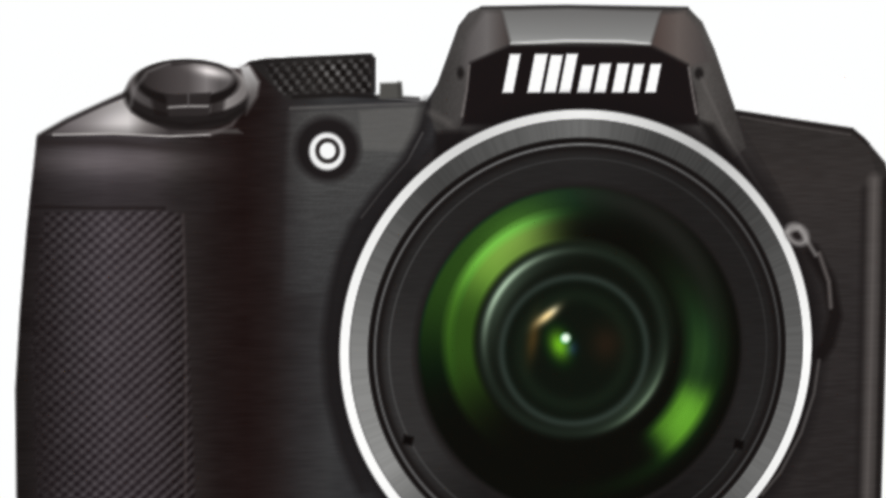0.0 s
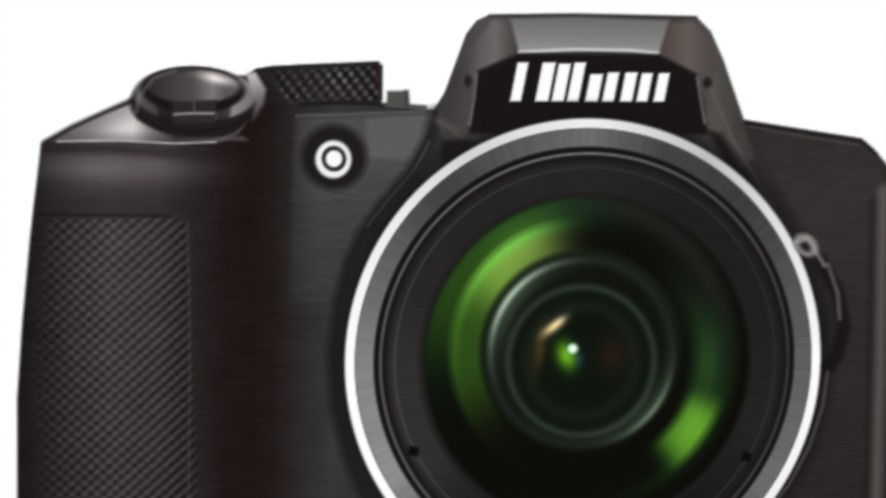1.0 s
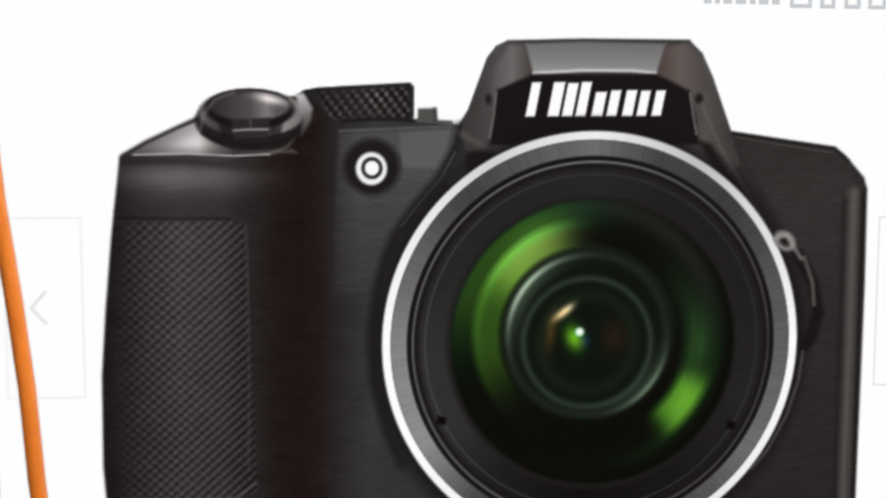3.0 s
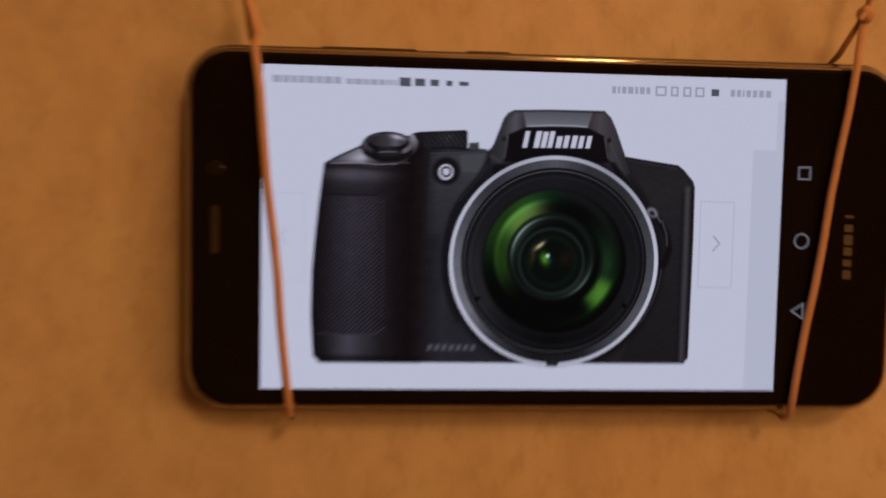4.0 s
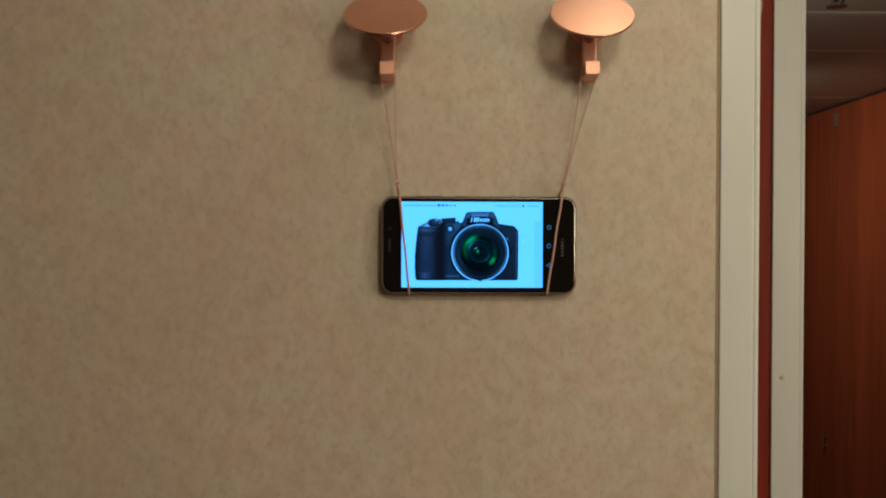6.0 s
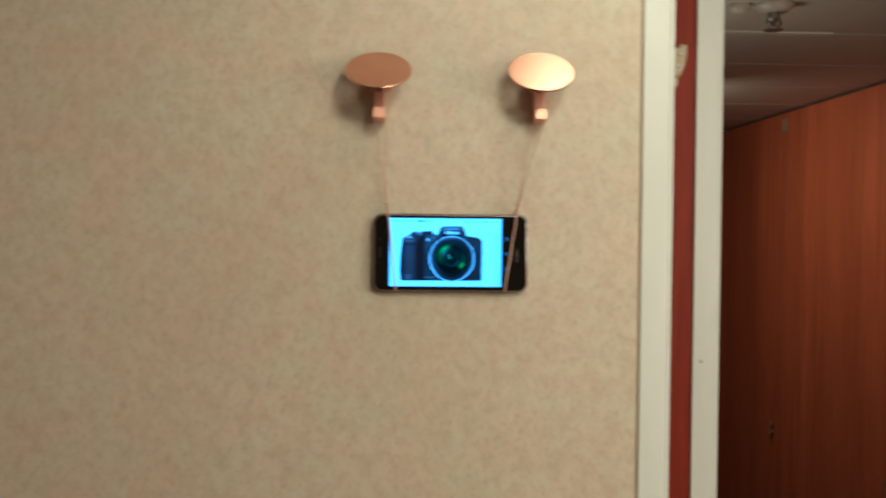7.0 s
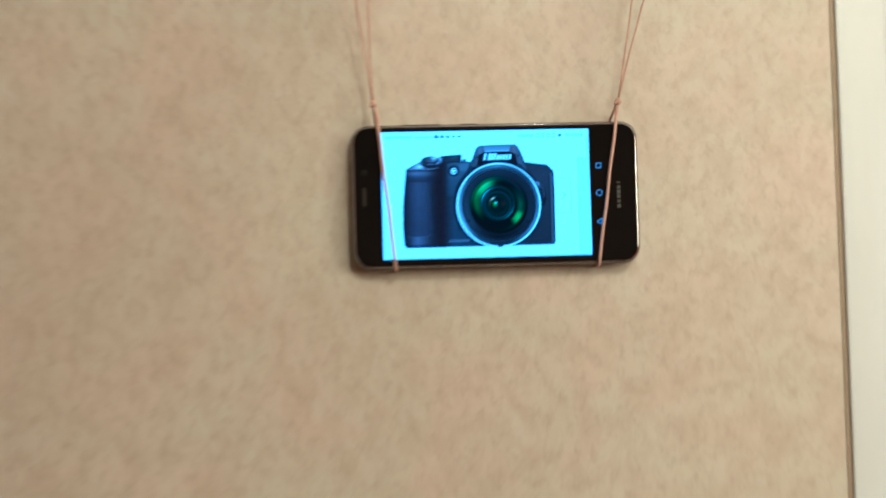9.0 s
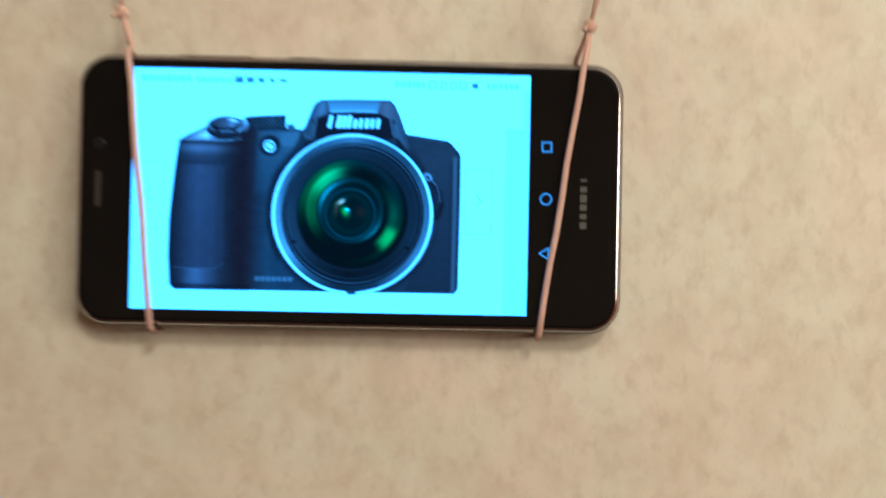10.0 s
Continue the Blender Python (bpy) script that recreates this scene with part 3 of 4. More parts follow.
lay(glow(-23.5, -3, 2.4, 20) * body * 0.25, (30, 20, 19))

# shutter ring and button
lay(ellipse(-28.02, 16.68, 5.25, 2.75, 0.13), (32, 29, 29), DIAL)
lay(ellipse(-27.92, 17.49, 5.0, 2.3, 0.12), ramp(gu, (-33.2, (104, 99, 99)), (-32.0, (76, 72, 72)), (-29, (50, 46, 46)), (-26.6, (70, 66, 66)), (-25.2, (140, 135, 134)), (-23.6, (118, 113, 112))), DIAL)
lay(ellipse(-28.06, 17.87, 4.25, 1.95, 0.12), (24, 21, 21))
lay(ellipse(-28.1, 18.2, 3.85, 1.45, 0.12), ramp(gu, (-32.2, (40, 36, 36)), (-30, (62, 57, 57)), (-28, (78, 73, 73)), (-26.5, (120, 115, 115)), (-25.4, (84, 80, 80))))
add(glow(-26.04, 18.8, 1.5, 0.4, -12), (120, 118, 117))
lay(stroke([(-31.35, 18.53), (-29.58, 19.32), (-27.48, 19.59), (-25.37, 19.38), (-24.44, 18.82)], 0.16, 0.1) * 0.6, (30, 27, 27))
lay(inside([(-29.97, 16.84), (-26.14, 17.08), (-26.34, 15.17), (-29.71, 15.04)], 0.12) * 0.95, (44, 40, 40))
lay(stroke([(-29.7, 15.8), (-28.02, 15.91), (-26.43, 15.93)], 0.2, 0.1) * 0.85, (158, 154, 153))
lay(stroke([(-28.02, 16.96), (-28.02, 15.91)], 0.16, 0.1) * 0.6, (92, 88, 88))
lay(inside([(-31.09, 16.45), (-29.79, 16.66), (-29.71, 14.94), (-30.78, 15.08)], 0.2) * 0.7, (24, 20, 20))
lay(inside([(-26.14, 16.7), (-24.92, 16.9), (-25.12, 15.37), (-26.25, 15.07)], 0.2) * 0.7, (24, 20, 20))
lay(stroke([(-32.58, 15.49), (-31.01, 14.74), (-27.99, 14.29), (-24.94, 14.8), (-23.42, 15.77)], 0.28, 0.2) * 0.6, (20, 17, 17))
lay(stroke([(-32.76, 15.96), (-32.47, 17.29), (-31.35, 18.72), (-29.58, 19.41)], 0.22, 0.2) * 0.5, (128, 124, 124))
lay(inside([(-23.77, 19.36), (-22.92, 19.42), (-22.08, 17.99), (-22.28, 16.74), (-23.23, 15.2), (-23.03, 16.83)], 0.2) * 0.9, ramp(gv, (15.0, (52, 48, 48)), (17.2, (112, 108, 107)), (19.4, (214, 213, 213))))

# mode dial with knurled side
knurl = inside([(-23.02, 19.61), (-21.59, 19.92), (-15.38, 20.3), (-12.58, 20.49), (-12.3, 20.15), (-12.31, 17.34), (-12.74, 17.05), (-19.71, 16.48), (-21.6, 18.29)], 0.14)
pat = np.maximum(np.cos(2 * np.pi * (gu / 1.0 + gv / 1.3)) * 1.2 + np.cos(2 * np.pi * (gu / 0.9 - gv / 0.95)) * 0.7, -0.7) * (0.8 + 0.5 * blotch) + 0.25 * speck
lay(knurl, ramp(gu, (-23, (34, 32, 32)), (-16, (46, 44, 43)), (-12.3, (36, 34, 34))), KNOB)
ink = ink + (knurl * inside([(-21.6, 19.5), (-12.73, 20.05), (-12.69, 17.3), (-20.4, 17.0)], 0.2) * pat * 30)[..., None]
lay(stroke([(-22.78, 19.61), (-19.22, 20.0), (-12.73, 20.39)], 0.22, 0.14) * 0.8, (26, 24, 24))
lay(stroke([(-19.23, 16.78), (-15.4, 17.02), (-8.61, 16.71)], 0.3, 0.16) * 0.9, (24, 22, 22))
lay(inside([(-11.87, 18.03), (-10.02, 18.1), (-9.92, 16.79), (-11.92, 16.72)], 0.14), (78, 77, 74), KNOB)
lay(stroke([(-10.26, 18.05), (-10.17, 16.88)], 0.3, 0.15) * 0.5, (46, 45, 44))

# front plate and its lamp
plate = inside([(-19.62, 15.62), (-13.47, 15.97), (-7.82, 16.23), (-8.22, 14.81), (-9.79, 11.87), (-10.58, 10.65), (-12.78, 8.2), (-14.48, 5.77), (-15.46, 3.34), (-16.2, -0.07), (-20.28, -0.03), (-19.98, 10.61)], 0.3)
lay(plate * 0.85 * np.clip((gu + 21.0) / 3.2, 0, 1), ramp(gv, (-1, (54, 54, 55)), (8, (66, 66, 66)), (13, (80, 80, 79)), (16, (78, 77, 76))) + brush[..., None] * 5 + speck[..., None] * 3)
lay(inside([(-13.67, 15.68), (-7.92, 16.13), (-8.51, 14.32), (-9.79, 12.21), (-13.49, 12.29)], 0.2) * 0.6, (98, 97, 95))
lay(stroke([(-19.48, 15.81), (-13.47, 16.12), (-8.02, 16.37)], 0.2, 0.14) * 0.55, (118, 115, 113))
lay(stroke([(-7.77, 16.23), (-8.37, 13.83), (-9.84, 11.14), (-12.14, 8.45), (-14.0, 5.77), (-15.22, 3.09), (-15.96, -0.07), (-16.46, -3.97), (-16.24, -8.86), (-15.05, -13.79), (-13.6, -17.27)], 0.9, 0.5) * 0.75, (26, 24, 25))
lay(stroke([(-8.22, 13.78), (-9.5, 11.38), (-11.75, 8.79), (-13.51, 6.5)], 0.16, 0.12) * 0.5, (104, 102, 101))
lay(ellipse(-16.38, 12.36, 2.75, 2.75, 0.4) * 0.9, (24, 21, 22))
lay(ellipse(-16.43, 12.17, 1.52, 1.6, 0.14), (238, 238, 238))
lay(ellipse(-16.38, 12.22, 1.06, 1.1, 0.1), (50, 46, 46))
lay(ellipse(-16.38, 12.22, 0.68, 0.70, 0.1), (246, 246, 246))

# viewfinder hump
hump = inside([(-7.53, 16.62), (-6.89, 18.0), (-5.06, 23.0), (-4.17, 24.14), (-3.08, 24.65), (4.3, 24.9), (15.25, 24.93), (16.55, 23.7), (17.7, 21.32), (19.7, 16.02), (20.76, 12.7), (18.68, 10.77), (-6.65, 12.62), (-7.53, 15.3)], 0.14)
zone[(hump > 0.5) & (body > 0.5)] = HUMP
lay(hump, ramp(gu, (-6.5, (58, 56, 55)), (-4, (76, 73, 72)), (0, (58, 56, 55)), (14, (56, 54, 53)), (17, (80, 77, 75)), (20, (58, 55, 54))) + blotch[..., None] * 3 + speck[..., None] * 3)
lay(inside([(-4.92, 19.1), (-4.17, 22.43), (-2.88, 24.31), (-1.3, 24.34), (-0.5, 21.61), (-3.68, 19.9)], 0.3) * 0.8, ramp(gu, (-5, (78, 74, 74)), (-2.6, (112, 108, 107)), (-0.6, (66, 58, 56))))
lay(inside([(12.73, 24.43), (14.99, 24.67), (16.34, 23.2), (17.49, 20.32), (15.63, 19.79), (11.92, 21.62)], 0.3) * 0.8, ramp(gu, (12.4, (84, 70, 66)), (14.4, (104, 94, 90)), (17, (72, 66, 65))))
lay(inside([(-1.3, 24.44), (4.3, 24.7), (12.83, 24.63), (11.92, 21.72), (5.81, 21.82), (-0.5, 21.52)], 0.18), ramp(gv, (20.8, (164, 164, 163)), (22.5, (128, 128, 127)), (24.6, (106, 105, 104))))
lay(stroke([(-0.45, 21.57), (4.3, 21.89), (9.37, 21.93), (11.82, 21.72)], 0.2, 0.14), (214, 214, 212))
lay(inside([(-4.08, 19.89), (-0.55, 21.42), (11.92, 21.58), (15.32, 19.98), (16.05, 17.29), (16.37, 14.68), (-4.78, 14.5)], 0.2), (24, 20, 21))
lay(stroke([(-4.18, 19.6), (-4.38, 17.54), (-4.78, 15.28)], 0.18, 0.12) * 0.75, (124, 118, 116))
lay(stroke([(15.42, 19.68), (15.74, 17.79), (16.16, 15.69)], 0.2, 0.12) * 0.75, (132, 126, 124))
lay(ellipse(-4.92, 19.0, 0.3, 0.5, 0.15) * 0.8, (20, 18, 18))
lay(ellipse(16.36, 19.2, 0.4, 0.5, 0.15) * 0.8, (20, 18, 18))
lay(stroke([(-3.08, 24.6), (4.3, 24.9), (15.2, 24.92)], 0.22, 0.14) * 0.7, (44, 42, 42))
lay(stroke([(-7.53, 15.55), (-6.16, 14.83), (-5.07, 13.86), (-6.65, 12.52), (-8.52, 10.66)], 0.5, 0.3) * 0.6, (92, 88, 86))
lay(inside([(-7.14, 13.84), (-4.93, 14.01), (-4.18, 13.62), (-7.15, 11.4)], 0.3) * 0.8, (20, 17, 18))
lay(stroke([(16.57, 18.8), (18.98, 13.8), (21.3, 10.28), (24.38, 5.72)], 0.22, 0.16) * 0.6, (96, 92, 90))
lay(inside([(16.17, 15.18), (17.72, 14.7), (20.25, 10.78), (21.31, 8.76), (19.73, 9.77)], 0.3) * 0.8, (18, 16, 16))
# maker's mark: plain slanted white bars
for pts in ([(-1.25, 17.33), (-0.31, 17.34), (0.34, 20.69), (-0.61, 20.68)],
            [(0.94, 17.36), (2.09, 17.37), (2.74, 20.73), (1.59, 20.71)],
            [(2.39, 17.37), (3.45, 17.39), (4.08, 20.65), (3.02, 20.64)],
            [(3.75, 17.39), (4.76, 17.4), (5.41, 20.77), (4.4, 20.76)],
            [(5.36, 17.41), (6.48, 17.42), (6.94, 19.81), (5.82, 19.79)],
            [(6.88, 17.43), (7.9, 17.44), (8.39, 19.98), (7.37, 19.96)],
            [(8.46, 17.45), (9.53, 17.46), (10.02, 20.0), (8.95, 19.99)],
            [(9.94, 17.47), (10.91, 17.48), (11.39, 19.97), (10.41, 19.96)],
            [(11.47, 17.48), (12.44, 17.5), (12.92, 20.0), (11.95, 19.98)]):
    lay(inside(pts, 0.1), (250, 250, 250))

# lens: shadow, bright ring, brushed band, steps, glass
CX, CY, RO = 5.90, -5.42, 21.36
rr = np.hypot(gu - CX, gv - CY)
an = np.degrees(np.arctan2(gv - CY, gu - CX))
brushed = np.interp(an, np.linspace(-180, 180, 721), np.random.default_rng(9).uniform(-1, 1, 721))


def band(r0, r1, soft=0.12):
    return np.clip(0.5 + (rr - r0) / (2 * soft), 0, 1) * np.clip(0.5 + (r1 - rr) / (2 * soft), 0, 1)


def around(*stops):
    return np.interp(an, [s[0] for s in stops], [s[1] for s in stops])


lay(np.clip(1 - (rr - RO) / 1.9, 0, 1) * (rr > RO - 1) * 0.85 * np.maximum(body, rr < RO), (20, 18, 19))
lay(np.clip(0.5 + (RO - rr) / 0.28, 0, 1), (30, 28, 28), RING)
lay(band(RO - 0.88, RO, 0.12), around((-180, 250), (-150, 250), (-120, 238), (-60, 226), (-30, 240), (0, 250), (40, 214), (60, 186), (90, 236), (120, 206), (140, 230), (180, 250))[..., None] * np.array((1.0, 1.0, 0.995)))
lay(band(RO - 2.5, RO - 0.88, 0.14), (around((-180, 126), (-150, 138), (-125, 66), (-100, 32), (-75, 38), (-55, 78), (-35, 104), (-10, 96), (20, 80), (45, 58), (70, 64), (90, 104), (105, 88), (130, 62), (150, 90), (180, 126)) + brushed * 4)[..., None] * np.array((1, 1, 0.99)))
lay(band(RO - 2.95, RO - 2.5, 0.14), (20, 18, 18))
lay(band(RO - 3.2, RO - 2.95, 0.12), around((-180, 92), (-120, 96), (-60, 70), (0, 58), (60, 92), (90, 122), (120, 104), (180, 92))[..., None] * np.ones(3))
lay(band(RO - 3.7, RO - 3.2, 0.16), (24, 22, 22))
lay(band(RO - 6.4, RO - 3.7, 0.3), around((-180, 46), (-150, 46), (-125, 28), (-95, 16), (-60, 22), (-20, 34), (20, 30), (60, 30), (90, 36), (130, 34), (160, 38), (180, 46))[..., None] * np.array((1, 0.98, 0.98)) + brush[..., None] * 2)
lay(band(RO - 4.35, RO - 4.2, 0.1) * 0.6, around((-180, 84), (-90, 70), (0, 54), (90, 60), (180, 84))[..., None] * np.ones(3))
for px, py in ((-9.57, -13.03), (20.47, -14.14)):
    lay(inside([(px - 0.45, py - 0.3), (px + 0.4, py - 0.5), (px + 0.55, py + 0.25), (px - 0.3, py + 0.5)], 0.15), (10, 9, 9))

QX, QY = (5.23, -4.54)
glass = np.clip(0.5 + (14.55 - np.hypot(gu - CX - 0.1, gv - CY)) / 0.5, 0, 1)
lay(glass, (9, 11, 9), GLASS)
qr = np.hypot(gu - QX, gv - QY)
qa = np.degrees(np.arctan2(gv - QY, gu - QX))


def arc(r, w, a, aw):
    d = np.abs((qa - a + 180) % 360 - 180)
    return np.exp(-((qr - r) / w) ** 2) * np.exp(-(d / aw) ** 2)


def sector(r0, r1, a, aw, soft=0.35, power=2.0):
    d = np.abs((qa - a + 180) % 360 - 180)
    return np.clip(0.5 + (qr - r0) / (2 * soft), 0, 1) * np.clip(0.5 + (r1 - qr) / (2 * soft), 0, 1) * np.exp(-(d / aw) ** power)


add(sector(11.2, 14.2, 140, 44, 0.7, 3) * glass, (0, 56, 14))
add(sector(11.0, 12.8, 116, 18, 0.9) * glass, (8, 26, 8))
add(sector(8.9, 11.6, 172, 40, 0.4, 3) * glass, (34, 62, 14))
add(sector(8.9, 11.7, 126, 27, 0.4, 3) * glass, (82, 106, 40))
add(arc(10.4, 1.2, 122, 17) * glass, (20, 26, 12))
add(arc(12.6, 2.2, 92, 26) * glass, (7, 10, 8))
add(sector(10.6, 13.6, -36, 15, 0.5, 4) * glass, (40, 100, 22))
add(arc(12.3, 1.2, -36, 12) * glass, (16, 36, 10))
add(sector(10.4, 12.8, -8, 22, 0.7) * glass, (18, 46, 18))
add(arc(10.8, 1.5, 20, 24) * glass, (8, 16, 8))
add(arc(13.6, 0.8, -30, 40) * glass, (6, 24, 6))
add(arc(13.2, 1.2, 50, 50) * glass, (18, 17, 17))
add(sector(8.2, 9.2, 60, 70, 0.3) * glass, (10, 14, 10))
lay(np.clip(0.5 + (8.75 - qr) / 0.6, 0, 1) * 0.72, (14, 20, 15))
add(np.exp(-((qr - 8.05) / 0.32) ** 2) * np.exp(-(np.abs((qa - 142 + 180) % 360 - 180) / 33) ** 2), (120, 132, 116))
add(np.exp(-((qr - 7.4) / 0.7) ** 2) * np.exp(-(np.abs((qa - 145 + 180) % 360 - 180) / 36) ** 2), (34, 40, 34))
add(np.exp(-((qr - 8.45) / 0.3) ** 2) * np.exp(-(np.abs((qa + 40 + 180) % 360 - 180) / 24) ** 2), (62, 70, 58))
add(np.exp(-((qr - 7.8) / 0.7) ** 2) * np.exp(-(np.abs((qa + 40 + 180) % 360 - 180) / 30) ** 2), (16, 20, 16))
add(np.exp(-((qr - 8.2) / 0.5) ** 2), (12, 15, 13))
ring2 = np.hypot(gu - (5.29), gv - (-5.34))
lay(np.clip(0.5 + (6.5 - ring2) / 0.4, 0, 1) * 0.7, (12, 19, 14))
add(np.exp(-((ring2 - 6.55) / 0.36) ** 2), (26, 30, 29))
add(np.exp(-((ring2 - 4.9) / 0.7) ** 2), (6, 9, 6))
add(glow(1.54, -4.2, 0.55, 1.9, -8), (46, 28, 10))
add(glow(8.14, -4.78, 1.4, 1.6), (20, 7, 4))
add(glow(2.8, -2.22, 1.15, 0.42, 38) * 1.0, (220, 185, 130))
add(glow(3.41, -1.72, 0.5, 0.3, 38) * 0.6, (60, 66, 70))
add(glow(3.92, -4.83, 0.85, 1.25, 20), (20, 150, 18))
add(glow(5.03, -5.14, 0.5, 0.6), (0, 10, 40))
lay(ellipse(4.47, -4.23, 0.42, 0.42, 0.2), (236, 255, 236))

# strap lug and side loop
lay(stroke([(27.15, 3.41), (28.77, 0.59), (29.44, -2.5), (28.81, -5.06), (28.07, -6.08)], 1.3, 0.3) * 0.9, (22, 19, 19))
lay(stroke([(27.79, 3.16), (28.77, 0.59), (29.0, -1.72)], 0.3, 0.2) * 0.8, (112, 106, 104))
lay(ellipse(25.66, 4.9, 1.25, 0.95, 0.2, -35), (128, 124, 123))
lay(ellipse(25.66, 4.8, 0.6, 0.4, 0.2, -35), (34, 30, 30))
lay(stroke([(24.59, 5.11), (25.86, 5.51), (26.72, 4.18), (27.48, 3.05)], 0.3, 0.2) * 0.7, (158, 154, 152))
lay(stroke([(27.97, -6.59), (27.56, -9.67), (26.41, -13.25), (24.51, -16.81), (22.82, -18.82)], 0.22, 0.16) * 0.7, (98, 94, 92))

# small line of print at the foot, tripod boss
for i in range(7):
    u = -19.6 + i * 1.45
    lay(inside([(u, -23.6), (u + 0.95, -23.6), (u + 1.25, -22.4), (u + 0.3, -22.4)], 0.2) * 0.75, (122, 118, 118))
lay(inside([(4.6, -25.9), (7.4, -25.9), (6.9, -26.6), (5.1, -26.6)], 0.2), (26, 24, 24))

ink = 255 * (np.clip(ink, 4, 252) / 255) ** 0.99
colours = np.concatenate([lit(ink), np.ones((*gu.shape, 1))], -1)

ny, nx = gu.shape
ids = np.arange(ny * nx).reshape(ny, nx)
quads = np.stack([ids[:-1, :-1], ids[:-1, 1:], ids[1:, 1:], ids[1:, :-1]], -1).reshape(-1, 4)
cell_zone = zone[:-1, :-1].reshape(-1)
coords = np.stack([gu / 1000, np.full(gu.shape, -0.00006), gv / 1000], -1).reshape(-1, 3)
for number, name, label in ((0, "photo_background", "white background of the photo"), (BODY, "pictured_body", "black camera body in the photo"), (GRIP, "pictured_grip", "dimpled black rubber grip in the photo"),
                            (HUMP, "pictured_viewfinder", "black viewfinder hump with white bars in the photo"), (DIAL, "pictured_shutter_button", "black shutter button in the photo"), (KNOB, "pictured_mode_dial", "knurled black mode dial in the photo"),
                            (RING, "pictured_lens_ring", "silver-edged lens barrel in the photo"), (GLASS, "pictured_lens", "dark lens glass with green reflections in the photo")):
    mine = quads[cell_zone == number]
    used, back = np.unique(mine, return_inverse=True)
    back = back.reshape(-1)
    me = bpy.data.meshes.new(name)
    me.vertices.add(len(used))
    me.vertices.foreach_set("co", coords[used].astype(np.float32).ravel())
    me.loops.add(len(back))
    me.loops.foreach_set("vertex_index", back.astype(np.int32))
    me.polygons.add(len(mine))
    me.polygons.foreach_set("loop_start", np.arange(0, len(back), 4, dtype=np.int32))
    me.update(calc_edges=True)
    layer = me.color_attributes.new("picture", "FLOAT_COLOR", "POINT")
    layer.data.foreach_set("color", colours.reshape(-1, 4)[used].astype(np.float32).ravel())
    me.materials.append(PICTURE)
    ob = new(name, me)
    ob.parent = display
    ob["label"] = label

# the page round the photo
flat("page", -52.55, U0, -31.5, 32.35, PAGE, "white page of the screen", 0.00006)
flat("page", U1, 52.55, -31.5, 32.35, PAGE, "", 0.00006)
flat("page", U0, U1, V1, 32.35, PAGE, "", 0.00006)
flat("page", U0, U1, -31.5, V0, PAGE, "", 0.00006)
flat("page_margin", 46.2, 52.5, -31.45, 18.0, PAGE_GREY, "faint grey margin of the page")
flat("page_margin", 51.0, 52.5, 18.0, 28.0, PAGE_GREY)
outline("arrow_box", [(35.7, 7.3), (42.7, 7.3), (42.7, -10.2), (35.7, -10.2)], 0.2, LINE_PALE)
outline("arrow", [(38.5, 0.4), (39.9, -1.2), (38.5, -2.8)], 0.34, INK_PALE, closed=False)
outline("arrow_box", [(-51.4, 7.4), (-44.2, 7.4), (-44.2, -10.0), (-51.4, -10.0)], 0.2, LINE_FAINT)
outline("arrow", [(-47.6, 0.4), (-49.0, -1.2), (-47.6, -2.8)], 0.34, LINE_PALE, closed=False)
# status line: unreadable small print as bars, and symbols
u = -50.6
for w in (1.6, 1.3, 1.1, 1.2, 1.5, 1.2, 1.6, 1.3):
    flat("print_bar", u, u + w, 28.9, 30.3, INK_PALE, "unreadable grey print")
    u += w + 0.35
for w in (1.2, 1.6, 1.0, 1.4, 1.2, 0.5, 0.5, 0.5):
    flat("print_bar", u + 0.7, u + 0.7 + w, 28.9, 30.0, INK_PALE)
    u += w + 0.3
for i, wide in enumerate((2.2, 2.0, 1.7, 1.2, 1.9)):
    c = -24.8 + i * 2.9
    flat("status_symbol", c - wide / 2, c + wide / 2, 28.8 + 0.1 * i, 30.5 - 0.12 * i, INK, "small dark status symbol")
u = 16.6
for w in (0.8, 0.5, 0.9, 1.1, 0.6, 1.0, 0.8):
    flat("print_bar", u, u + w, 28.6, 30.0, INK_PALE)
    u += w + 0.35
for c, w in ((26.6, 1.9), (29.4, 1.2), (32.0, 1.3), (34.6, 1.5)):
    outline("status_symbol", [(c - w / 2, 28.5), (c + w / 2, 28.5), (c + w / 2, 30.1), (c - w / 2, 30.1)], 0.4, INK_PALE)
flat("status_symbol", 37.0, 38.6, 28.6, 30.0, INK)
u = 41.0
for w in (0.9, 0.8, 0.4, 0.9, 0.9, 1.0, 1.1):
    flat("print_bar", u, u + w, 28.6, 30.0, INK_PALE)
    u += w + 0.4
# key bar symbols
outline("key_square", [(56.0, 14.7), (58.4, 14.7), (58.4, 12.3), (56.0, 12.3)], 0.42, KEY_WHITE)
outline("key_circle", [(57.2 + 1.45 * math.cos(a), -0.4 + 1.45 * math.sin(a)) for a in np.linspace(0, 2 * math.pi, 28, endpoint=False)], 0.42, KEY_WHITE)
outline("key_triangle", [(55.7, -14.9), (58.1, -13.4), (58.1, -16.4)], 0.42, KEY_WHITE)

# ---- rubber bands ----


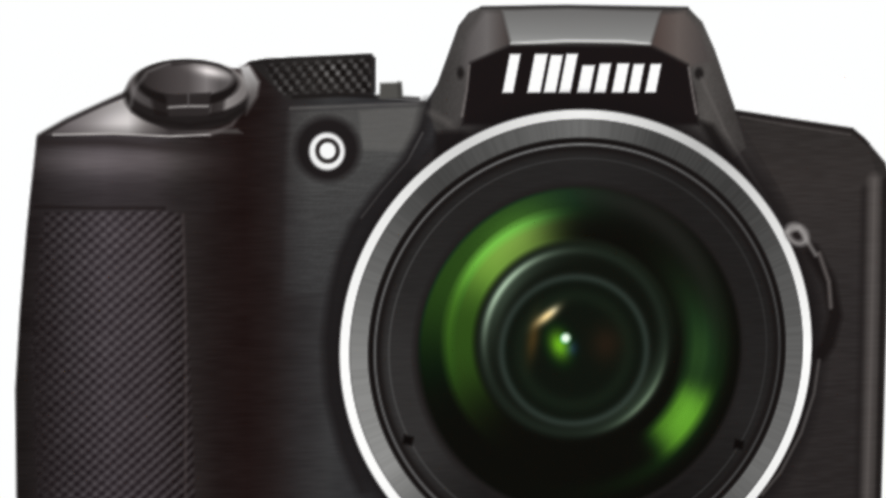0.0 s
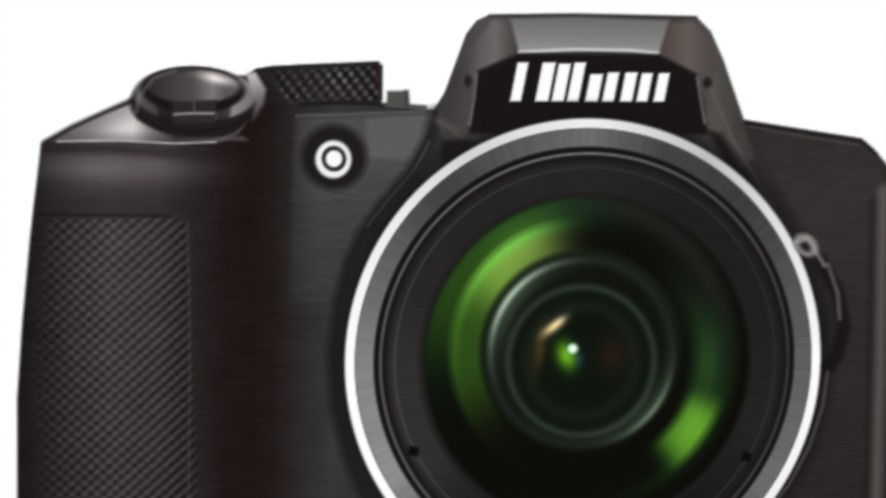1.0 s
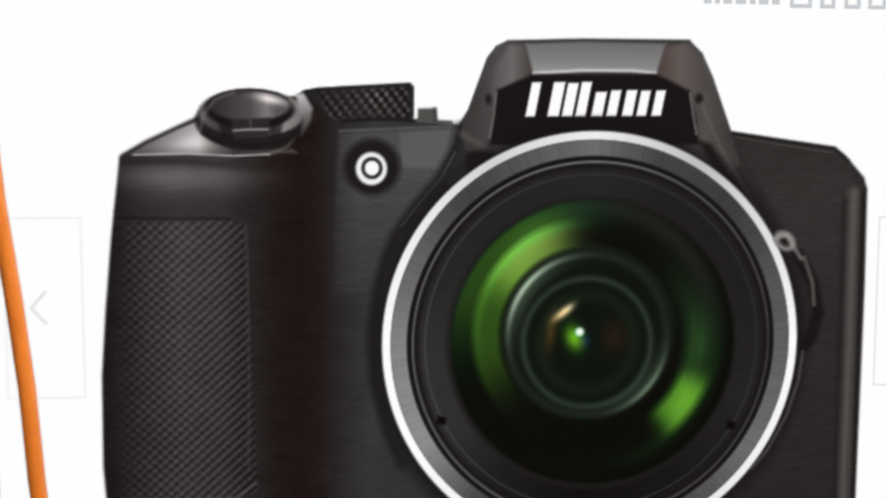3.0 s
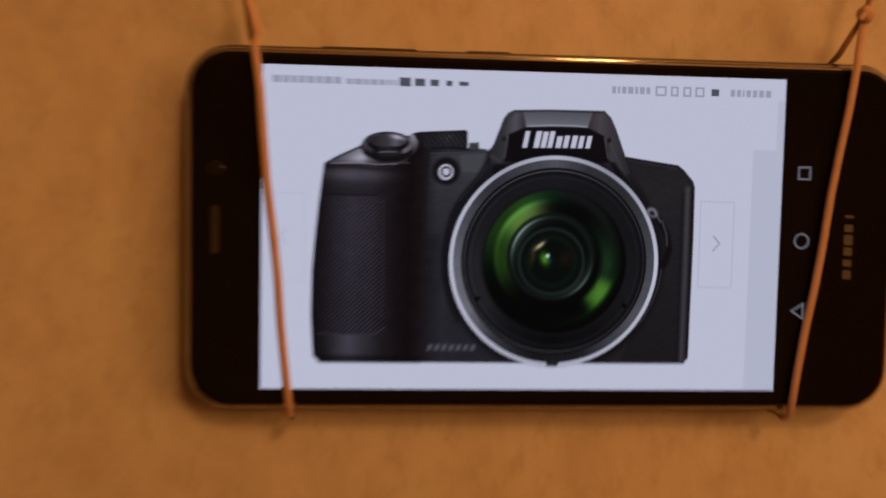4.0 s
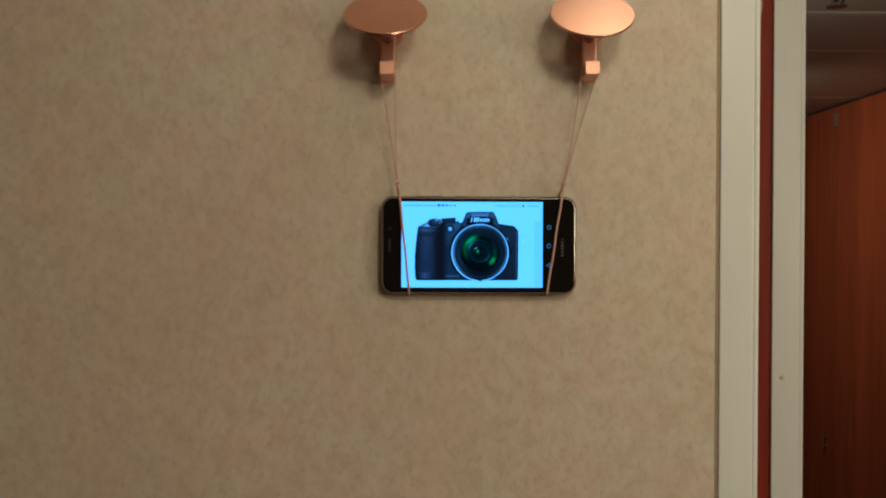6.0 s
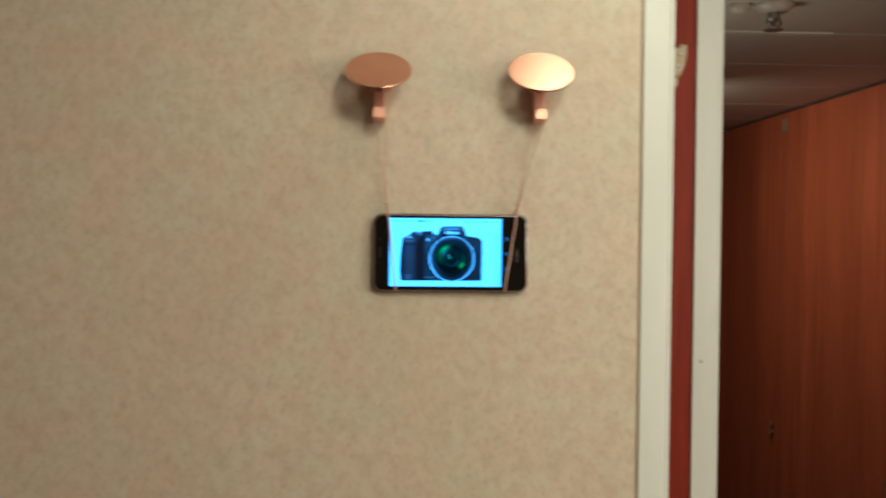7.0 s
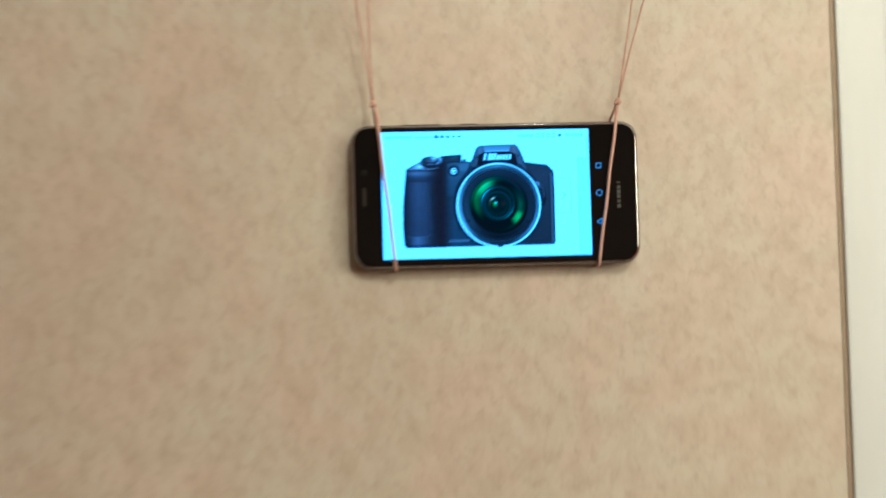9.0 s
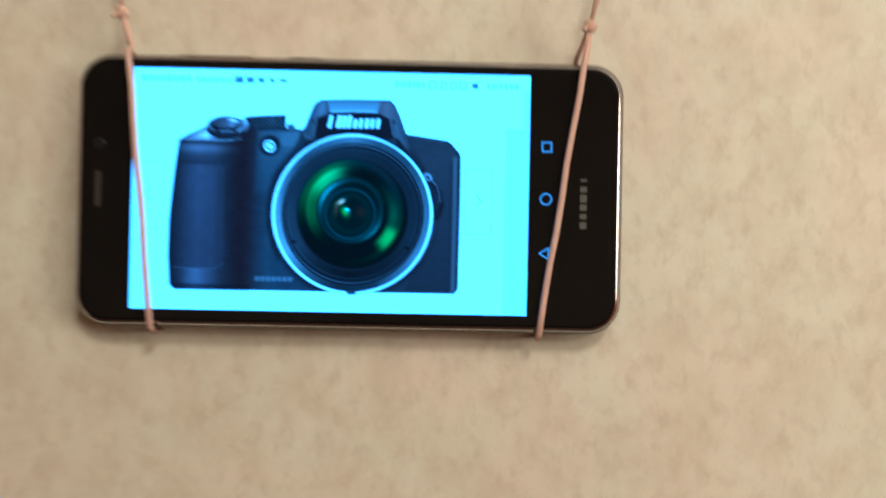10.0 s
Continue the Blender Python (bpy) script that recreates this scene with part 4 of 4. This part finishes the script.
def band_loop(name, knot, top, foot, pegs, label):
    """A rubber band: round the phone below the knot, and two strands up to the hook."""
    ob = base(name, (knot[0], knot[1], knot[2]), label, "rubber band", "rubber bands holding the phone")
    o = Vector(knot)

    def run(points, radius, part_name, flat_by=1.0):
        part(part_name, tube([Vector(p) - o for p in points], radius, 8, flat_by), RUBBER, ob, smooth=True)

    fy, by = SY - 0.0012, -0.0012
    run([knot, (top[0] + 0.0006, fy + 0.0008, top[1] + 0.0016), (top[0], fy - 0.0002, top[1] - 0.0006)] +
        [(top[0] + (foot[0] - top[0]) * k / 8 + 0.0002 * math.sin(k * 1.7), fy, top[1] - 0.0006 + (foot[1] - top[1] + 0.0012) * k / 8) for k in range(1, 8)] +
        [(foot[0], fy - 0.0001, foot[1] + 0.0004), (foot[0], fy + 0.003, foot[1] - 0.0010), (foot[0], by, foot[1] - 0.0008)], 0.00085, "front_strand", 0.7)
    run([knot, (top[0] - 0.0012, -0.006, top[1] + 0.0014), (top[0] - 0.001, by - 0.0006, top[1]), (foot[0], by, foot[1] - 0.0006)], 0.0007, "back_strand", 0.8)
    for i, peg in enumerate(pegs):
        sag = (-1) ** i * 0.0008
        pts = [Vector(knot).lerp(Vector(peg), k / 8) + Vector((sag * math.sin(math.pi * k / 8), 0, 0)) for k in range(9)]
        run(pts, 0.00045, "upper_strand")
    a, b = pegs
    mid = (Vector(a) + Vector(b)) / 2
    half = (b[0] - a[0]) / 2
    run([(mid.x - half * math.cos(k * math.pi / 8), mid.y, mid.z + half * math.sin(k * math.pi / 8)) for k in range(9)], 0.00055, "hook_strand")
    bm = bmesh.new()
    bmesh.ops.create_icosphere(bm, subdivisions=2, radius=0.0017)
    for v in bm.verts:
        v.co += v.co.normalized() * 0.0006 * noise.noise(v.co * 1500)
        v.co.z *= 1.15
    part("knot", bm, RUBBER, ob, "small tight knot", smooth=True)
    part("knot_tail", tube([(0, -0.0005, 0), (-0.0012, -0.0012, -0.0005), (-0.0019, -0.0016, -0.0016)], 0.0006), RUBBER, ob)
    return ob


band_loop("rubber_band", (-0.0560, -0.0112, 1.5466), (-0.0540, 1.5367), (-0.0466, 1.4633), ((-0.0693, -0.018, 1.6294), (-0.0567, -0.018, 1.6294)), "pinkish rubber band knotted above the phone's earpiece end")
band_loop("rubber_band", (0.0680, -0.0112, 1.5458), (0.0666, 1.5367), (0.0558, 1.4633), ((0.0802, -0.018, 1.6304), (0.0928, -0.018, 1.6304)), "pinkish rubber band knotted above the phone's key bar")
